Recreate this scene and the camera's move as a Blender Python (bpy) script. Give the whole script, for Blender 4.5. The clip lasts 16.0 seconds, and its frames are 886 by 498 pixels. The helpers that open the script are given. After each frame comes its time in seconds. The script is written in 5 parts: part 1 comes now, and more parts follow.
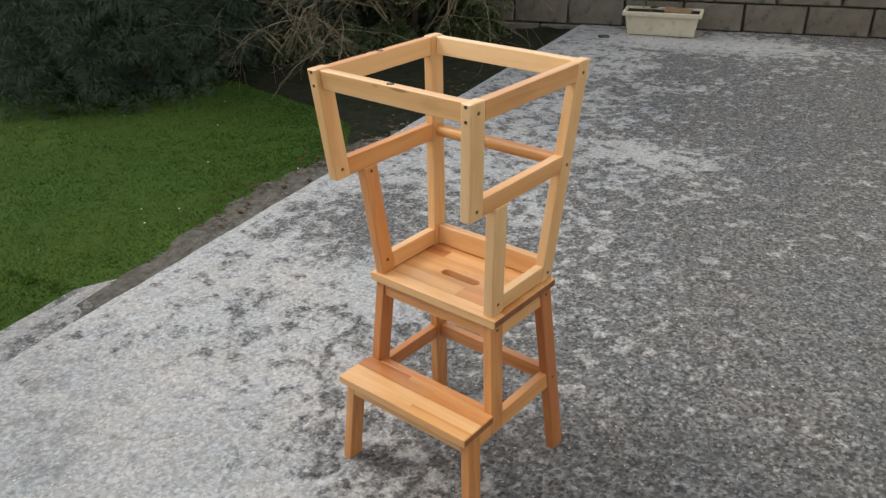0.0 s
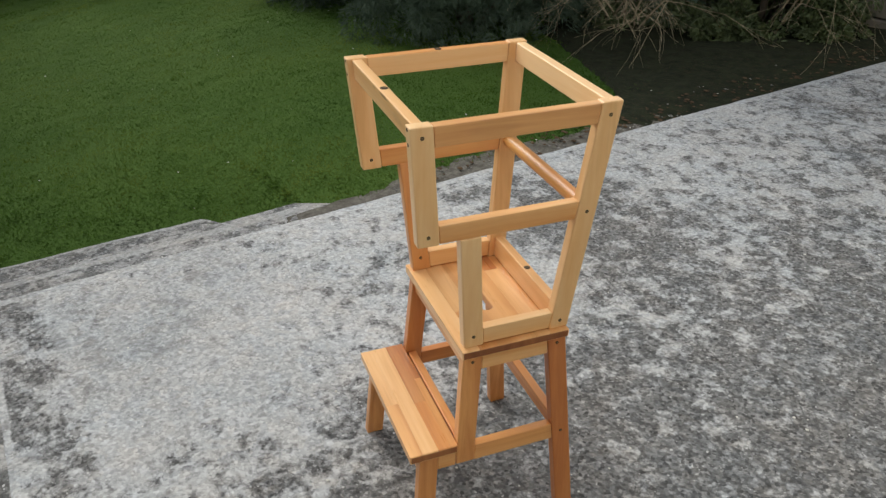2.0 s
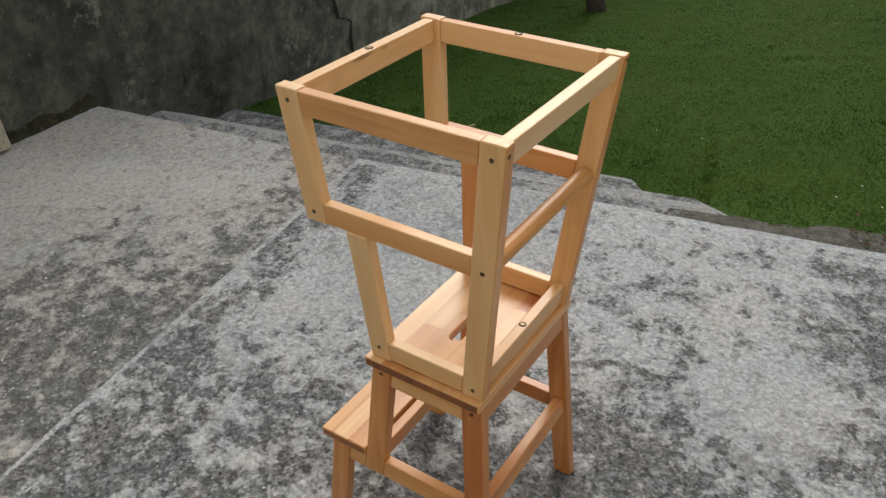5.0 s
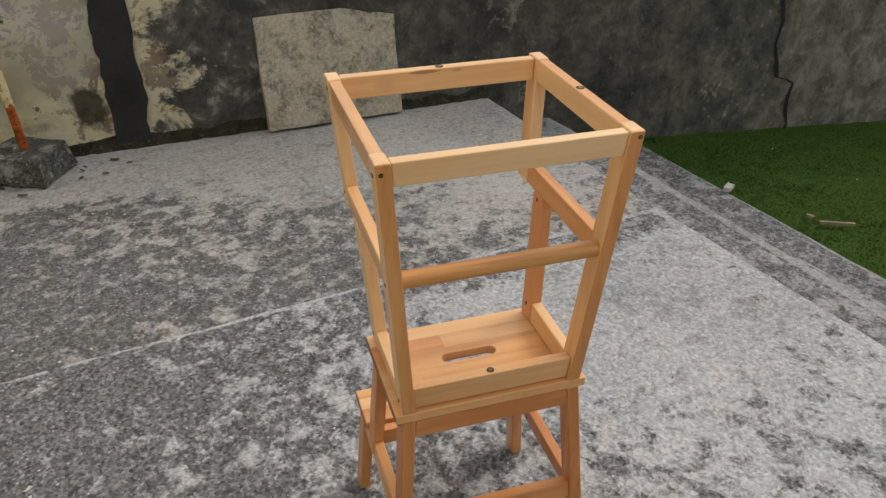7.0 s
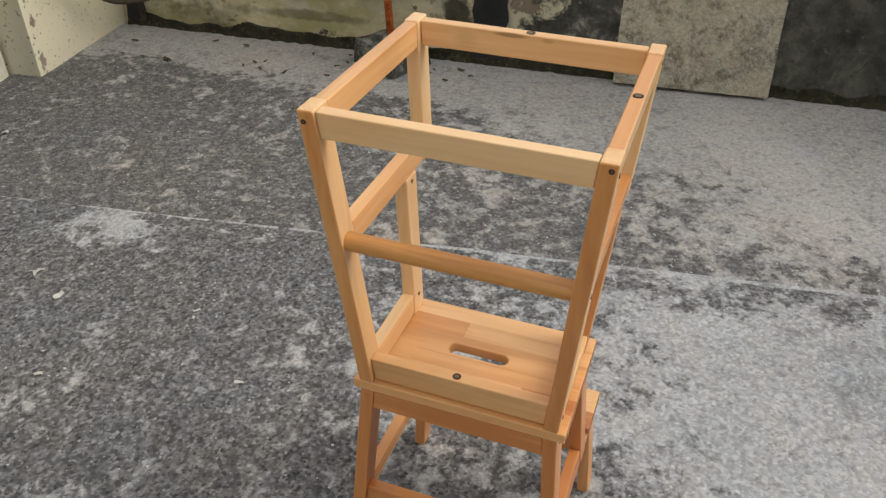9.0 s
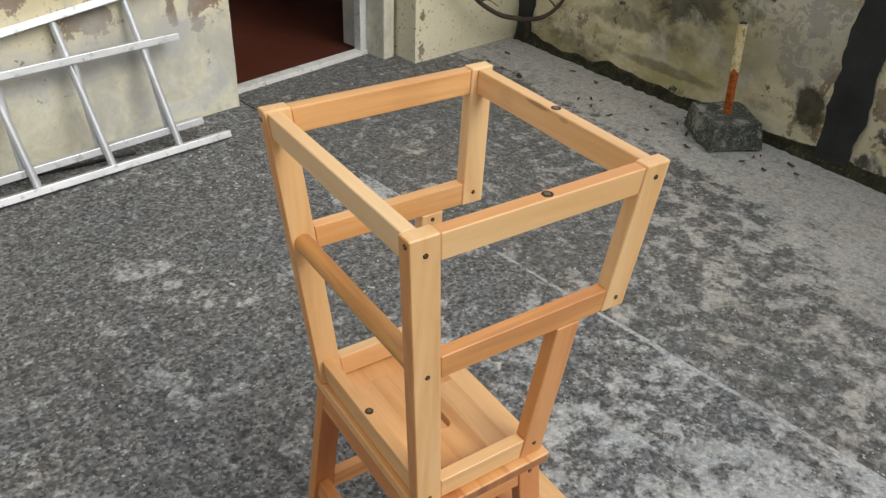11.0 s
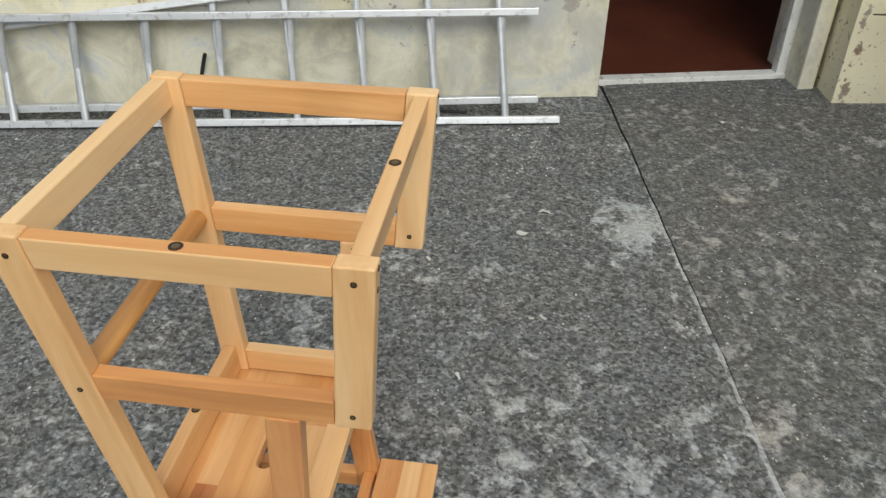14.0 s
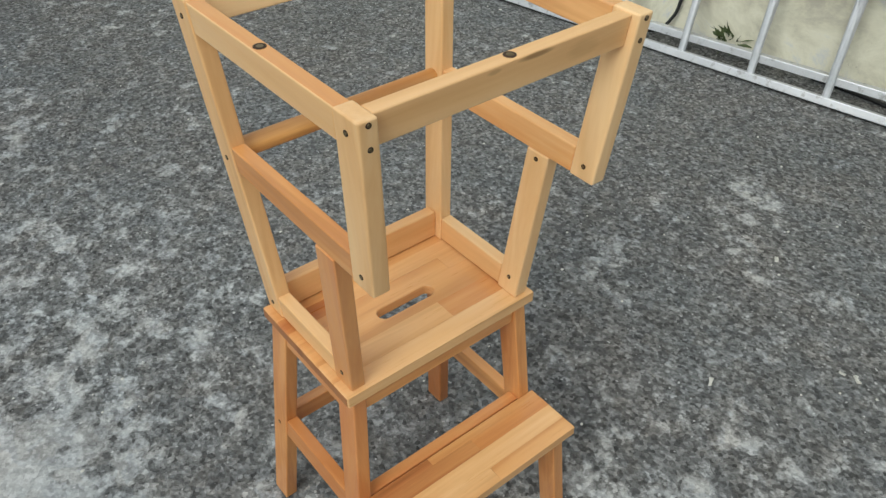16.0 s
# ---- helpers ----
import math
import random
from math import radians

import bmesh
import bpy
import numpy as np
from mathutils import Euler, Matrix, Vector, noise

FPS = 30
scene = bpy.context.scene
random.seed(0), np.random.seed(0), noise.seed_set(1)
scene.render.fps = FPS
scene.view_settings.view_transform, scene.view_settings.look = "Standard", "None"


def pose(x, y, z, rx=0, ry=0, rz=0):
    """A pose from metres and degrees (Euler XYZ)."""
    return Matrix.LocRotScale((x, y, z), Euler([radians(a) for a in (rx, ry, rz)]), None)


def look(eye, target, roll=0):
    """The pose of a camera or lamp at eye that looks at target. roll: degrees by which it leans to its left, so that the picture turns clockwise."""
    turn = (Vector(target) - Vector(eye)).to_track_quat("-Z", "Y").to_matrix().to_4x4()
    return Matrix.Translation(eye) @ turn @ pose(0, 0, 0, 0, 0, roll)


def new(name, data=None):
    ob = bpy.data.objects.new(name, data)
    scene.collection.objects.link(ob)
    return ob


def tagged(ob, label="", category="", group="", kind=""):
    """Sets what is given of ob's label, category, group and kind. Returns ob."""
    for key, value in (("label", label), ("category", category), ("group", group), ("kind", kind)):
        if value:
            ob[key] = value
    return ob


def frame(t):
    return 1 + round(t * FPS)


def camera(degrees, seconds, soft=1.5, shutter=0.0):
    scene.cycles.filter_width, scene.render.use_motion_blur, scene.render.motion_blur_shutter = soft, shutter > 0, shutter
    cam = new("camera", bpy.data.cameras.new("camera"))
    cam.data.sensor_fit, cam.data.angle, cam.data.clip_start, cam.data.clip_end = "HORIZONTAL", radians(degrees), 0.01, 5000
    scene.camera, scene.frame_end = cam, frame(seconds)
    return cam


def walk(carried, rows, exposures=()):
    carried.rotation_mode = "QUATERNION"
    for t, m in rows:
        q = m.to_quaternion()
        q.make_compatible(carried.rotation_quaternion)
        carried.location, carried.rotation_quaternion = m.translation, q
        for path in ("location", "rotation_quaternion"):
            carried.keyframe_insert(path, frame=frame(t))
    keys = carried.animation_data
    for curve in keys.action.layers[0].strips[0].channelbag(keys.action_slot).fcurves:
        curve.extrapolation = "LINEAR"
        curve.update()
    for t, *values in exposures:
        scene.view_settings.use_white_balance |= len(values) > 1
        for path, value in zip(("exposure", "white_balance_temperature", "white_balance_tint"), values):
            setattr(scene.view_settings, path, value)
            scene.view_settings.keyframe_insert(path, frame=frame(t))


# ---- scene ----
# Camera: a hand-held phone carried once round a wooden helper tower on a terrace.
EXPOSURES = ((0.0, 0.22, 6500, 10), (1.5, 0.24, 6500, 8), (2.5, 0.16, 6500, 8), (3.0, 0.09, 6500, 8), (3.5, -0.10, 6500, 8), (4.2, -0.10, 6500, 8),
             (6.5, 0.03, 6700, 11), (8.0, 0.05, 6700, 11), (9.0, 0.06, 6650, 10), (12.0, 0.0, 6480, 7), (13.0, -0.02, 6480, 6), (14.5, -0.01, 6280, 4), (16.0, 0.0, 6180, 2))
cam = camera(57.69, 16.0, soft=1.4)
PATH = [
    (0, (1.019, -1.174, 1.421), (-0.116, 0.193, 0.502), -1.0),
    (0.5, (1.119, -1.014, 1.409), (-0.163, 0.224, 0.5), 0.3),
    (1, (1.196, -0.861, 1.424), (-0.195, 0.215, 0.472), 0.6),
    (1.5, (1.272, -0.673, 1.435), (-0.261, 0.191, 0.486), -0.5),
    (2, (1.364, -0.499, 1.501), (-0.243, 0.119, 0.484), 0.4),
    (2.5, (1.363, -0.352, 1.481), (-0.286, 0.106, 0.446), -0.5),
    (3, (1.295, -0.128, 1.486), (-0.388, 0.066, 0.424), 1.0),
    (3.5, (1.261, 0.094, 1.481), (-0.429, -0.039, 0.421), -0.6),
    (4, (1.255, 0.374, 1.497), (-0.377, -0.081, 0.435), -1.3),
    (4.2, (1.22, 0.446, 1.486), (-0.371, -0.106, 0.407), -1.3),
    (6.3, (0.67, 1.134, 1.465), (-0.254, -0.245, 0.35), 1.5),
    (6.5, (0.598, 1.176, 1.474), (-0.23, -0.263, 0.359), 1.2),
    (7, (0.41, 1.267, 1.475), (-0.092, -0.37, 0.441), -0.1),
    (7.5, (0.223, 1.355, 1.477), (0.015, -0.333, 0.425), 0.2),
    (8, (0.072, 1.306, 1.449), (0.128, -0.388, 0.388), -1.0),
    (8.5, (-0.111, 1.21, 1.457), (0.117, -0.434, 0.342), 0.2),
    (9, (-0.295, 1.109, 1.451), (0.268, -0.429, 0.303), 0.4),
    (9.2, (-0.376, 1.072, 1.456), (0.325, -0.413, 0.315), 0.9),
    (11.3, (-0.881, 0.608, 1.472), (0.568, -0.25, 0.392), 1.9),
    (11.5, (-0.909, 0.565, 1.472), (0.584, -0.22, 0.398), 1.5),
    (12, (-0.901, 0.387, 1.454), (0.644, -0.196, 0.326), 1.7),
    (12.5, (-0.879, 0.205, 1.461), (0.711, -0.196, 0.316), 0.2),
    (13, (-0.852, -0.031, 1.469), (0.795, -0.249, 0.355), 0.3),
    (13.5, (-0.86, -0.174, 1.479), (0.834, -0.293, 0.422), -0.0),
    (14, (-0.792, -0.256, 1.454), (0.827, -0.037, 0.301), 0.6),
    (14.5, (-0.709, -0.327, 1.441), (0.773, 0.256, 0.231), 0.9),
    (15, (-0.639, -0.434, 1.433), (0.686, 0.447, 0.221), 0.7),
    (15.5, (-0.586, -0.575, 1.425), (0.548, 0.5, 0.176), 0.0),
    (16, (-0.549, -0.654, 1.381), (0.433, 0.541, 0.114), 0.6),
]
walk(cam, [(t, look(eye, target, roll)) for t, eye, target, roll in PATH], EXPOSURES)
# ---- light ----
world = bpy.data.worlds.new("overcast_sky")
scene.world = world
world.use_nodes = True
wn, wl = world.node_tree.nodes, world.node_tree.links
sky = wn.new("ShaderNodeTexSky")
sky.sky_type = "NISHITA"
sky.sun_disc = False
sky.sun_elevation, sky.sun_rotation = radians(48), radians(250)
sky.air_density, sky.dust_density, sky.ozone_density = 1.0, 4.0, 1.0
wash = wn.new("ShaderNodeMix")
wash.data_type = "RGBA"
wash.inputs[0].default_value = 0.75
wash.inputs[7].default_value = (6.2, 6.3, 6.5, 1)
wl.new(sky.outputs[0], wash.inputs[6])
wl.new(wash.outputs[2], wn["Background"].inputs[0])
wn["Background"].inputs[1].default_value = 0.13
sun = new("sun", bpy.data.lights.new("sun", "SUN"))
sun.data.energy, sun.data.angle, sun.data.color = 1.65, radians(32), (1.0, 0.97, 0.92)
sun.matrix_world = look((-3.4, -1.2, 2.9), (0, 0, 0))


# ---- materials ----
def ramp(nt, stops, source):
    n = nt.nodes.new("ShaderNodeValToRGB")
    while len(n.color_ramp.elements) < len(stops):
        n.color_ramp.elements.new(0.5)
    for e, (at, c) in zip(n.color_ramp.elements, stops):
        e.position, e.color = at, (*c, 1) if len(c) == 3 else c
    nt.links.new(source, n.inputs[0])
    return n.outputs[0]


class Shade:
    """A short way to write node materials."""

    def __init__(self, name, rough=0.6, coord="Object"):
        self.mat = bpy.data.materials.new(name)
        self.mat.use_nodes = True
        self.nt = self.mat.node_tree
        self.bsdf = self.nt.nodes["Principled BSDF"]
        self.bsdf.inputs["Roughness"].default_value = rough
        self.tc = self.nt.nodes.new("ShaderNodeTexCoord").outputs[coord]
        self.info = self.nt.nodes.new("ShaderNodeObjectInfo")

    def set(self, key, value):
        if hasattr(value, "is_linked"):
            self.nt.links.new(value, self.bsdf.inputs[key])
        else:
            self.bsdf.inputs[key].default_value = value
        return self

    def mapped(self, scale=(1, 1, 1), shift=None):
        n = self.nt.nodes.new("ShaderNodeMapping")
        n.inputs["Scale"].default_value = scale
        self.nt.links.new(self.tc, n.inputs["Vector"])
        if shift is not None:
            self.nt.links.new(shift, n.inputs["Location"])
        return n.outputs[0]

    def noise(self, scale, detail=4, rough=0.55, vec=None, warp=0.0):
        n = self.nt.nodes.new("ShaderNodeTexNoise")
        n.inputs["Scale"].default_value, n.inputs["Detail"].default_value = scale, detail
        n.inputs["Roughness"].default_value, n.inputs["Distortion"].default_value = rough, warp
        self.nt.links.new(vec if vec is not None else self.tc, n.inputs["Vector"])
        return n.outputs["Fac"]

    def cells(self, scale, out="Distance", feature="F1", vec=None):
        n = self.nt.nodes.new("ShaderNodeTexVoronoi")
        n.feature = feature
        n.inputs["Scale"].default_value = scale
        self.nt.links.new(vec if vec is not None else self.tc, n.inputs["Vector"])
        return n.outputs[out]

    def ramp(self, source, *stops):
        return ramp(self.nt, stops, source)

    def mix(self, fac, a, b, mode="MIX"):
        n = self.nt.nodes.new("ShaderNodeMix")
        n.data_type, n.blend_type = "RGBA", mode
        for at, v in ((0, fac), (6, a), (7, b)):
            if hasattr(v, "is_linked"):
                self.nt.links.new(v, n.inputs[at])
            elif at:
                n.inputs[at].default_value = (*v, 1)
            else:
                n.inputs[at].default_value = v
        return n.outputs[2]

    def math(self, op, a, b=0.0, clamp=False):
        n = self.nt.nodes.new("ShaderNodeMath")
        n.operation, n.use_clamp = op, clamp
        for at, v in enumerate((a, b)):
            if hasattr(v, "is_linked"):
                self.nt.links.new(v, n.inputs[at])
            else:
                n.inputs[at].default_value = v
        return n.outputs[0]

    def axis(self, which):
        n = self.nt.nodes.new("ShaderNodeSeparateXYZ")
        self.nt.links.new(self.tc, n.inputs[0])
        return n.outputs[which]

    def bump(self, height, strength=0.3, distance=0.01):
        n = self.nt.nodes.new("ShaderNodeBump")
        n.inputs["Strength"].default_value, n.inputs["Distance"].default_value = strength, distance
        self.nt.links.new(height, n.inputs["Height"])
        self.nt.links.new(n.outputs[0], self.bsdf.inputs["Normal"])
        return self


def G(v):
    return (v, v, v)


def wood(name, along, low, mid, high, rough=0.36, vary=0.34, streaks=()):
    """Varnished beech, with the grain along one axis and a tone of its own for each piece.
    streaks: dark heartwood streaks as (axis, at, half length, axis, at, half width, depth of tone)."""
    low, mid, high = ((r, g * 0.955, b * 0.90) for r, g, b in (low, mid, high))
    s = Shade(name, rough)
    stretch = [26.0, 26.0, 26.0]
    stretch[along] = 1.6
    jump = s.nt.nodes.new("ShaderNodeCombineXYZ")
    for k in range(3):
        s.nt.links.new(s.math("MULTIPLY", s.info.outputs["Random"], 7.0 + 3 * k), jump.inputs[k])
    v = s.mapped(stretch, jump.outputs[0])
    grain = s.noise(1.4, 6, 0.6, v, 0.6)
    fine = s.noise(6.0, 3, 0.6, v)
    flow = s.noise(0.35, 2, 0.5, v, 1.2)
    tone = s.math("ADD", s.math("MULTIPLY", grain, 0.55), s.math("MULTIPLY", flow, 0.45))
    tone = s.math("ADD", tone, s.math("MULTIPLY", s.math("SUBTRACT", s.info.outputs["Random"], 0.5), vary))
    base = s.ramp(tone, (0.31, low), (0.5, mid), (0.69, high))
    base = s.mix(s.math("MULTIPLY", s.ramp(fine, (0.35, G(1)), (0.6, G(0))), 0.13), base, low)
    heart = s.ramp(s.noise(0.8, 4, 0.6, s.mapped([0.35 * k for k in stretch], jump.outputs[0]), 1.0), (0.60, G(0)), (0.66, G(1)))
    base = s.mix(s.math("MULTIPLY", heart, 0.42), base, tuple(c * 0.8 for c in low))
    cloud = s.noise(9.0, 3, 0.5, s.mapped((1, 1, 1), jump.outputs[0]))
    base = s.mix(s.math("MULTIPLY", s.ramp(cloud, (0.45, G(0)), (0.7, G(1))), 0.30), base, mid)
    for ax, at, half, across, by, wide, depth in streaks:
        d0 = s.math("DIVIDE", s.math("SUBTRACT", s.axis(ax), at), half)
        d1 = s.math("DIVIDE", s.math("SUBTRACT", s.axis(across), by), wide)
        d = s.math("SQRT", s.math("ADD", s.math("MULTIPLY", d0, d0), s.math("MULTIPLY", d1, d1)))
        d = s.math("ADD", d, s.math("MULTIPLY", s.math("SUBTRACT", grain, 0.5), 1.6))
        base = s.mix(s.math("MULTIPLY", s.ramp(d, (0.5, G(1)), (1.1, G(0))), depth), base, tuple(c * 0.42 for c in low))
    s.set("Base Color", base).bump(grain, 0.06, 0.002)
    s.set("Roughness", s.ramp(fine, (0.3, G(rough - 0.08)), (0.7, G(rough + 0.1))))
    s.set("Coat Weight", 0.28).set("Coat Roughness", 0.26)
    return s.mat


PALE, WARM, DEEP = (0.88, 0.56, 0.27), (0.79, 0.405, 0.150), (0.57, 0.225, 0.066)
WOOD = [wood("beech_along_" + "xyz"[k], k, DEEP, WARM, PALE) for k in range(3)]
RED = [wood("red_beech_along_" + "xyz"[k], k, (0.44, 0.145, 0.042), (0.62, 0.245, 0.078), (0.73, 0.36, 0.135)) for k in range(3)]
LIGHT = [wood("pale_beech_along_" + "xyz"[k], k, (0.70, 0.38, 0.15), (0.85, 0.54, 0.26), (0.92, 0.66, 0.37)) for k in range(3)]
STREAKED = wood("pale_beech_with_streak", 0, (0.70, 0.38, 0.15), (0.85, 0.54, 0.26), (0.92, 0.66, 0.37), streaks=((0, 0.030, 0.030, 2, 1.000, 0.0045, 0.75), (0, 0.105, 0.028, 2, 0.985, 0.014, 0.16), (0, -0.03, 0.012, 2, 0.998, 0.004, 0.35)))
FIGURED = wood("warm_beech_with_streak", 1, (0.63, 0.30, 0.11), (0.82, 0.48, 0.21), (0.90, 0.61, 0.32), streaks=((1, 0.04, 0.05, 2, 0.985, 0.020, 0.12),))
PINE = wood("pine_dowel", 0, (0.22, 0.070, 0.014), (0.56, 0.235, 0.055), (0.78, 0.42, 0.135), 0.45)


STAVE_L = wood("stave_pale", 0, (0.66, 0.34, 0.125), (0.83, 0.51, 0.235), (0.90, 0.62, 0.33), 0.34, 0.12)
STAVE_W = wood("stave_warm", 0, (0.58, 0.26, 0.085), (0.77, 0.42, 0.165), (0.86, 0.54, 0.255), 0.34, 0.12)
STAVE_R = wood("stave_red", 0, (0.48, 0.175, 0.055), (0.66, 0.30, 0.10), (0.76, 0.41, 0.165), 0.34, 0.12)
AMBER_Y = wood("orange_beech_along_y", 1, (0.52, 0.195, 0.055), (0.71, 0.33, 0.105), (0.80, 0.45, 0.175))
AMBER = wood("orange_beech", 2, (0.52, 0.195, 0.055), (0.71, 0.33, 0.105), (0.80, 0.45, 0.175))
HEART = wood("beech_heartwood", 0, (0.14, 0.045, 0.015), (0.48, 0.185, 0.060), (0.68, 0.34, 0.125), 0.36, 0.06)
END = wood("end_grain", 2, (0.20, 0.07, 0.022), (0.32, 0.12, 0.04), (0.42, 0.18, 0.06), 0.5)
s = Shade("screw_metal", 0.35)
s.set("Base Color", (0.22, 0.17, 0.10, 1)).set("Metallic", 1.0)
SCREW = s.mat
s = Shade("screw_recess", 0.8)
s.set("Base Color", s.ramp(s.noise(60), (0.3, (0.035, 0.018, 0.009)), (0.7, (0.075, 0.04, 0.02))))
RECESS = s.mat


def concrete(name, dark, pale, cover, spots=(), lines=(), grit=1.0, plate=1.0):
    """Weathered exposed-aggregate concrete: bare dark aggregate where the pale mortar skin has gone, lichen spots on the skin.
    cover: share of the skin left, as (p, share) stops; spots: ellipses (p, q, radii, gain of share);
    lines: worn pale arrises or dark lichen lines (axis, at, slope, width, gain, p_end)."""
    s = Shade(name, 0.92)
    fine = s.noise(58.0, 3, 0.62)
    rag = s.noise(24.0, 5, 0.68, None, 0.3)
    blot = s.noise(10.5, 7, 0.66, None, 0.35)
    slow = s.noise(1.3, 4, 0.6, None, 0.4)
    px, qx = s.axis(0), s.axis(1)
    share = s.ramp(s.math("ADD", s.math("MULTIPLY", px, 0.2), 0.5), *[(0.5 + 0.2 * p, G(c)) for p, c in cover])
    share = s.math("ADD", share, s.math("MULTIPLY", s.math("SUBTRACT", slow, 0.5), 0.7))

    for pp, qq, rp, rq, gain in spots:
        dx = s.math("DIVIDE", s.math("SUBTRACT", px, pp), rp)
        dy = s.math("DIVIDE", s.math("SUBTRACT", qx, qq), rq)
        d = s.math("SQRT", s.math("ADD", s.math("MULTIPLY", dx, dx), s.math("MULTIPLY", dy, dy)))
        d = s.math("ADD", d, s.math("MULTIPLY", s.math("SUBTRACT", slow, 0.5), 1.5))
        share = s.math("ADD", share, s.math("MULTIPLY", s.ramp(d, (0.2, G(1)), (1.4, G(0))), gain))
    for axis, at, slope, width, gain, p_end in lines:
        along, across = (qx, px) if axis == 0 else (px, qx)
        off = s.math("ABSOLUTE", s.math("SUBTRACT", across, s.math("ADD", s.math("MULTIPLY", along, slope), at)))
        off = s.math("ADD", s.math("DIVIDE", off, width), s.math("MULTIPLY", s.math("SUBTRACT", blot, 0.5), 1.2))
        line = s.ramp(off, (0.3, G(1)), (1.0, G(0)))
        line = s.math("MULTIPLY", line, s.ramp(s.math("ADD", s.math("MULTIPLY", px, 0.2), 0.5), (0.5 + 0.2 * p_end - 0.06, G(1)), (0.5 + 0.2 * p_end + 0.06, G(0))))
        share = s.math("ADD", share, s.math("MULTIPLY", line, gain))

    field = s.math("ADD", s.math("MULTIPLY", blot, 0.7), s.math("MULTIPLY", rag, 0.3))
    field = s.math("ADD", field, s.math("MULTIPLY", s.math("SUBTRACT", share, 0.5), 0.36))
    warp = s.nt.nodes.new("ShaderNodeVectorMath")
    warp.operation = "MULTIPLY_ADD"
    ripple = s.nt.nodes.new("ShaderNodeTexNoise")
    ripple.inputs["Scale"].default_value, ripple.inputs["Detail"].default_value = 22.0, 4
    s.nt.links.new(s.tc, ripple.inputs["Vector"])
    s.nt.links.new(ripple.outputs["Color"], warp.inputs[0])
    warp.inputs[1].default_value = (0.055, 0.055, 0.055)
    s.nt.links.new(s.tc, warp.inputs[2])
    plates = s.math("ADD", s.math("MULTIPLY", s.cells(17.0, "Color", "F1", warp.outputs[0]), 0.6), s.math("MULTIPLY", s.cells(41.0, "Color", "F1", warp.outputs[0]), 0.4))
    field = s.math("ADD", field, s.math("MULTIPLY", s.math("SUBTRACT", plates, 0.5), 0.20 * plate))
    skin = s.ramp(field, (0.445, G(0)), (0.50, G(0.56)), (0.565, G(1)))
    # the bare aggregate
    low = s.ramp(s.math("ADD", s.math("MULTIPLY", rag, 0.5), s.math("MULTIPLY", fine, 0.5)), (0.36, tuple(c * 0.66 for c in dark)), (0.5, dark), (0.64, tuple(c * 1.75 for c in dark)))
    # the mortar skin
    high = s.ramp(s.math("ADD", s.math("MULTIPLY", slow, 0.45), s.math("MULTIPLY", fine, 0.55)), (0.36, tuple(c * 0.74 for c in pale)), (0.5, pale), (0.66, tuple(c * 1.17 for c in pale)))
    speck = s.ramp(s.noise(34.0, 3, 0.6), (0.33, G(1)), (0.40, G(0)))
    high = s.mix(s.math("MULTIPLY", speck, 0.65), high, tuple(c * 1.5 for c in dark))
    lichen = s.math("ADD", s.math("MULTIPLY", s.noise(13.0, 5, 0.7, None, 0.5), 0.7), s.math("MULTIPLY", slow, 0.3))
    high = s.mix(s.math("MULTIPLY", s.ramp(lichen, (0.395, G(1)), (0.455, G(0))), 0.52), high, tuple(c * 1.25 for c in dark))
    base = s.mix(skin, low, high)
    hue = s.ramp(s.noise(2.7, 3, 0.6), (0.3, (0.965, 1.0, 1.02)), (0.7, (1.05, 1.0, 0.955)))
    base = s.mix(0.8, base, hue, "MULTIPLY")
    tint = s.ramp(s.cells(30.0, "Color", "F1", warp.outputs[0]), (0.2, (1.07, 1.0, 0.93)), (0.5, (1.0, 1.0, 1.0)), (0.8, (0.97, 0.99, 1.05)))
    base = s.mix(0.32, base, tint, "MULTIPLY")
    grain = s.ramp(s.cells(112.0, "Color"), (0.06, G(0.18)), (0.5, G(0.94)), (0.94, G(2.0)))
    base = s.mix(s.math("MULTIPLY", s.math("SUBTRACT", 1.0, s.math("MULTIPLY", skin, 0.60)), 0.80 * grit), base, grain, "MULTIPLY")
    chips = s.ramp(s.noise(70.0, 1, 0.5), (0.725, G(0)), (0.745, G(1)))
    base = s.mix(s.math("MULTIPLY", chips, 0.7), base, (0.58, 0.58, 0.57))
    s.set("Base Color", base)
    relief = s.math("ADD", s.math("MULTIPLY", s.cells(105.0), s.math("SUBTRACT", 1.0, s.math("MULTIPLY", skin, 0.6))), s.math("MULTIPLY", skin, 0.5))
    s.bump(s.math("ADD", relief, s.math("MULTIPLY", rag, 0.5)), 0.6, 0.006)
    s.set("Specular IOR Level", 0.22)
    return s.mat


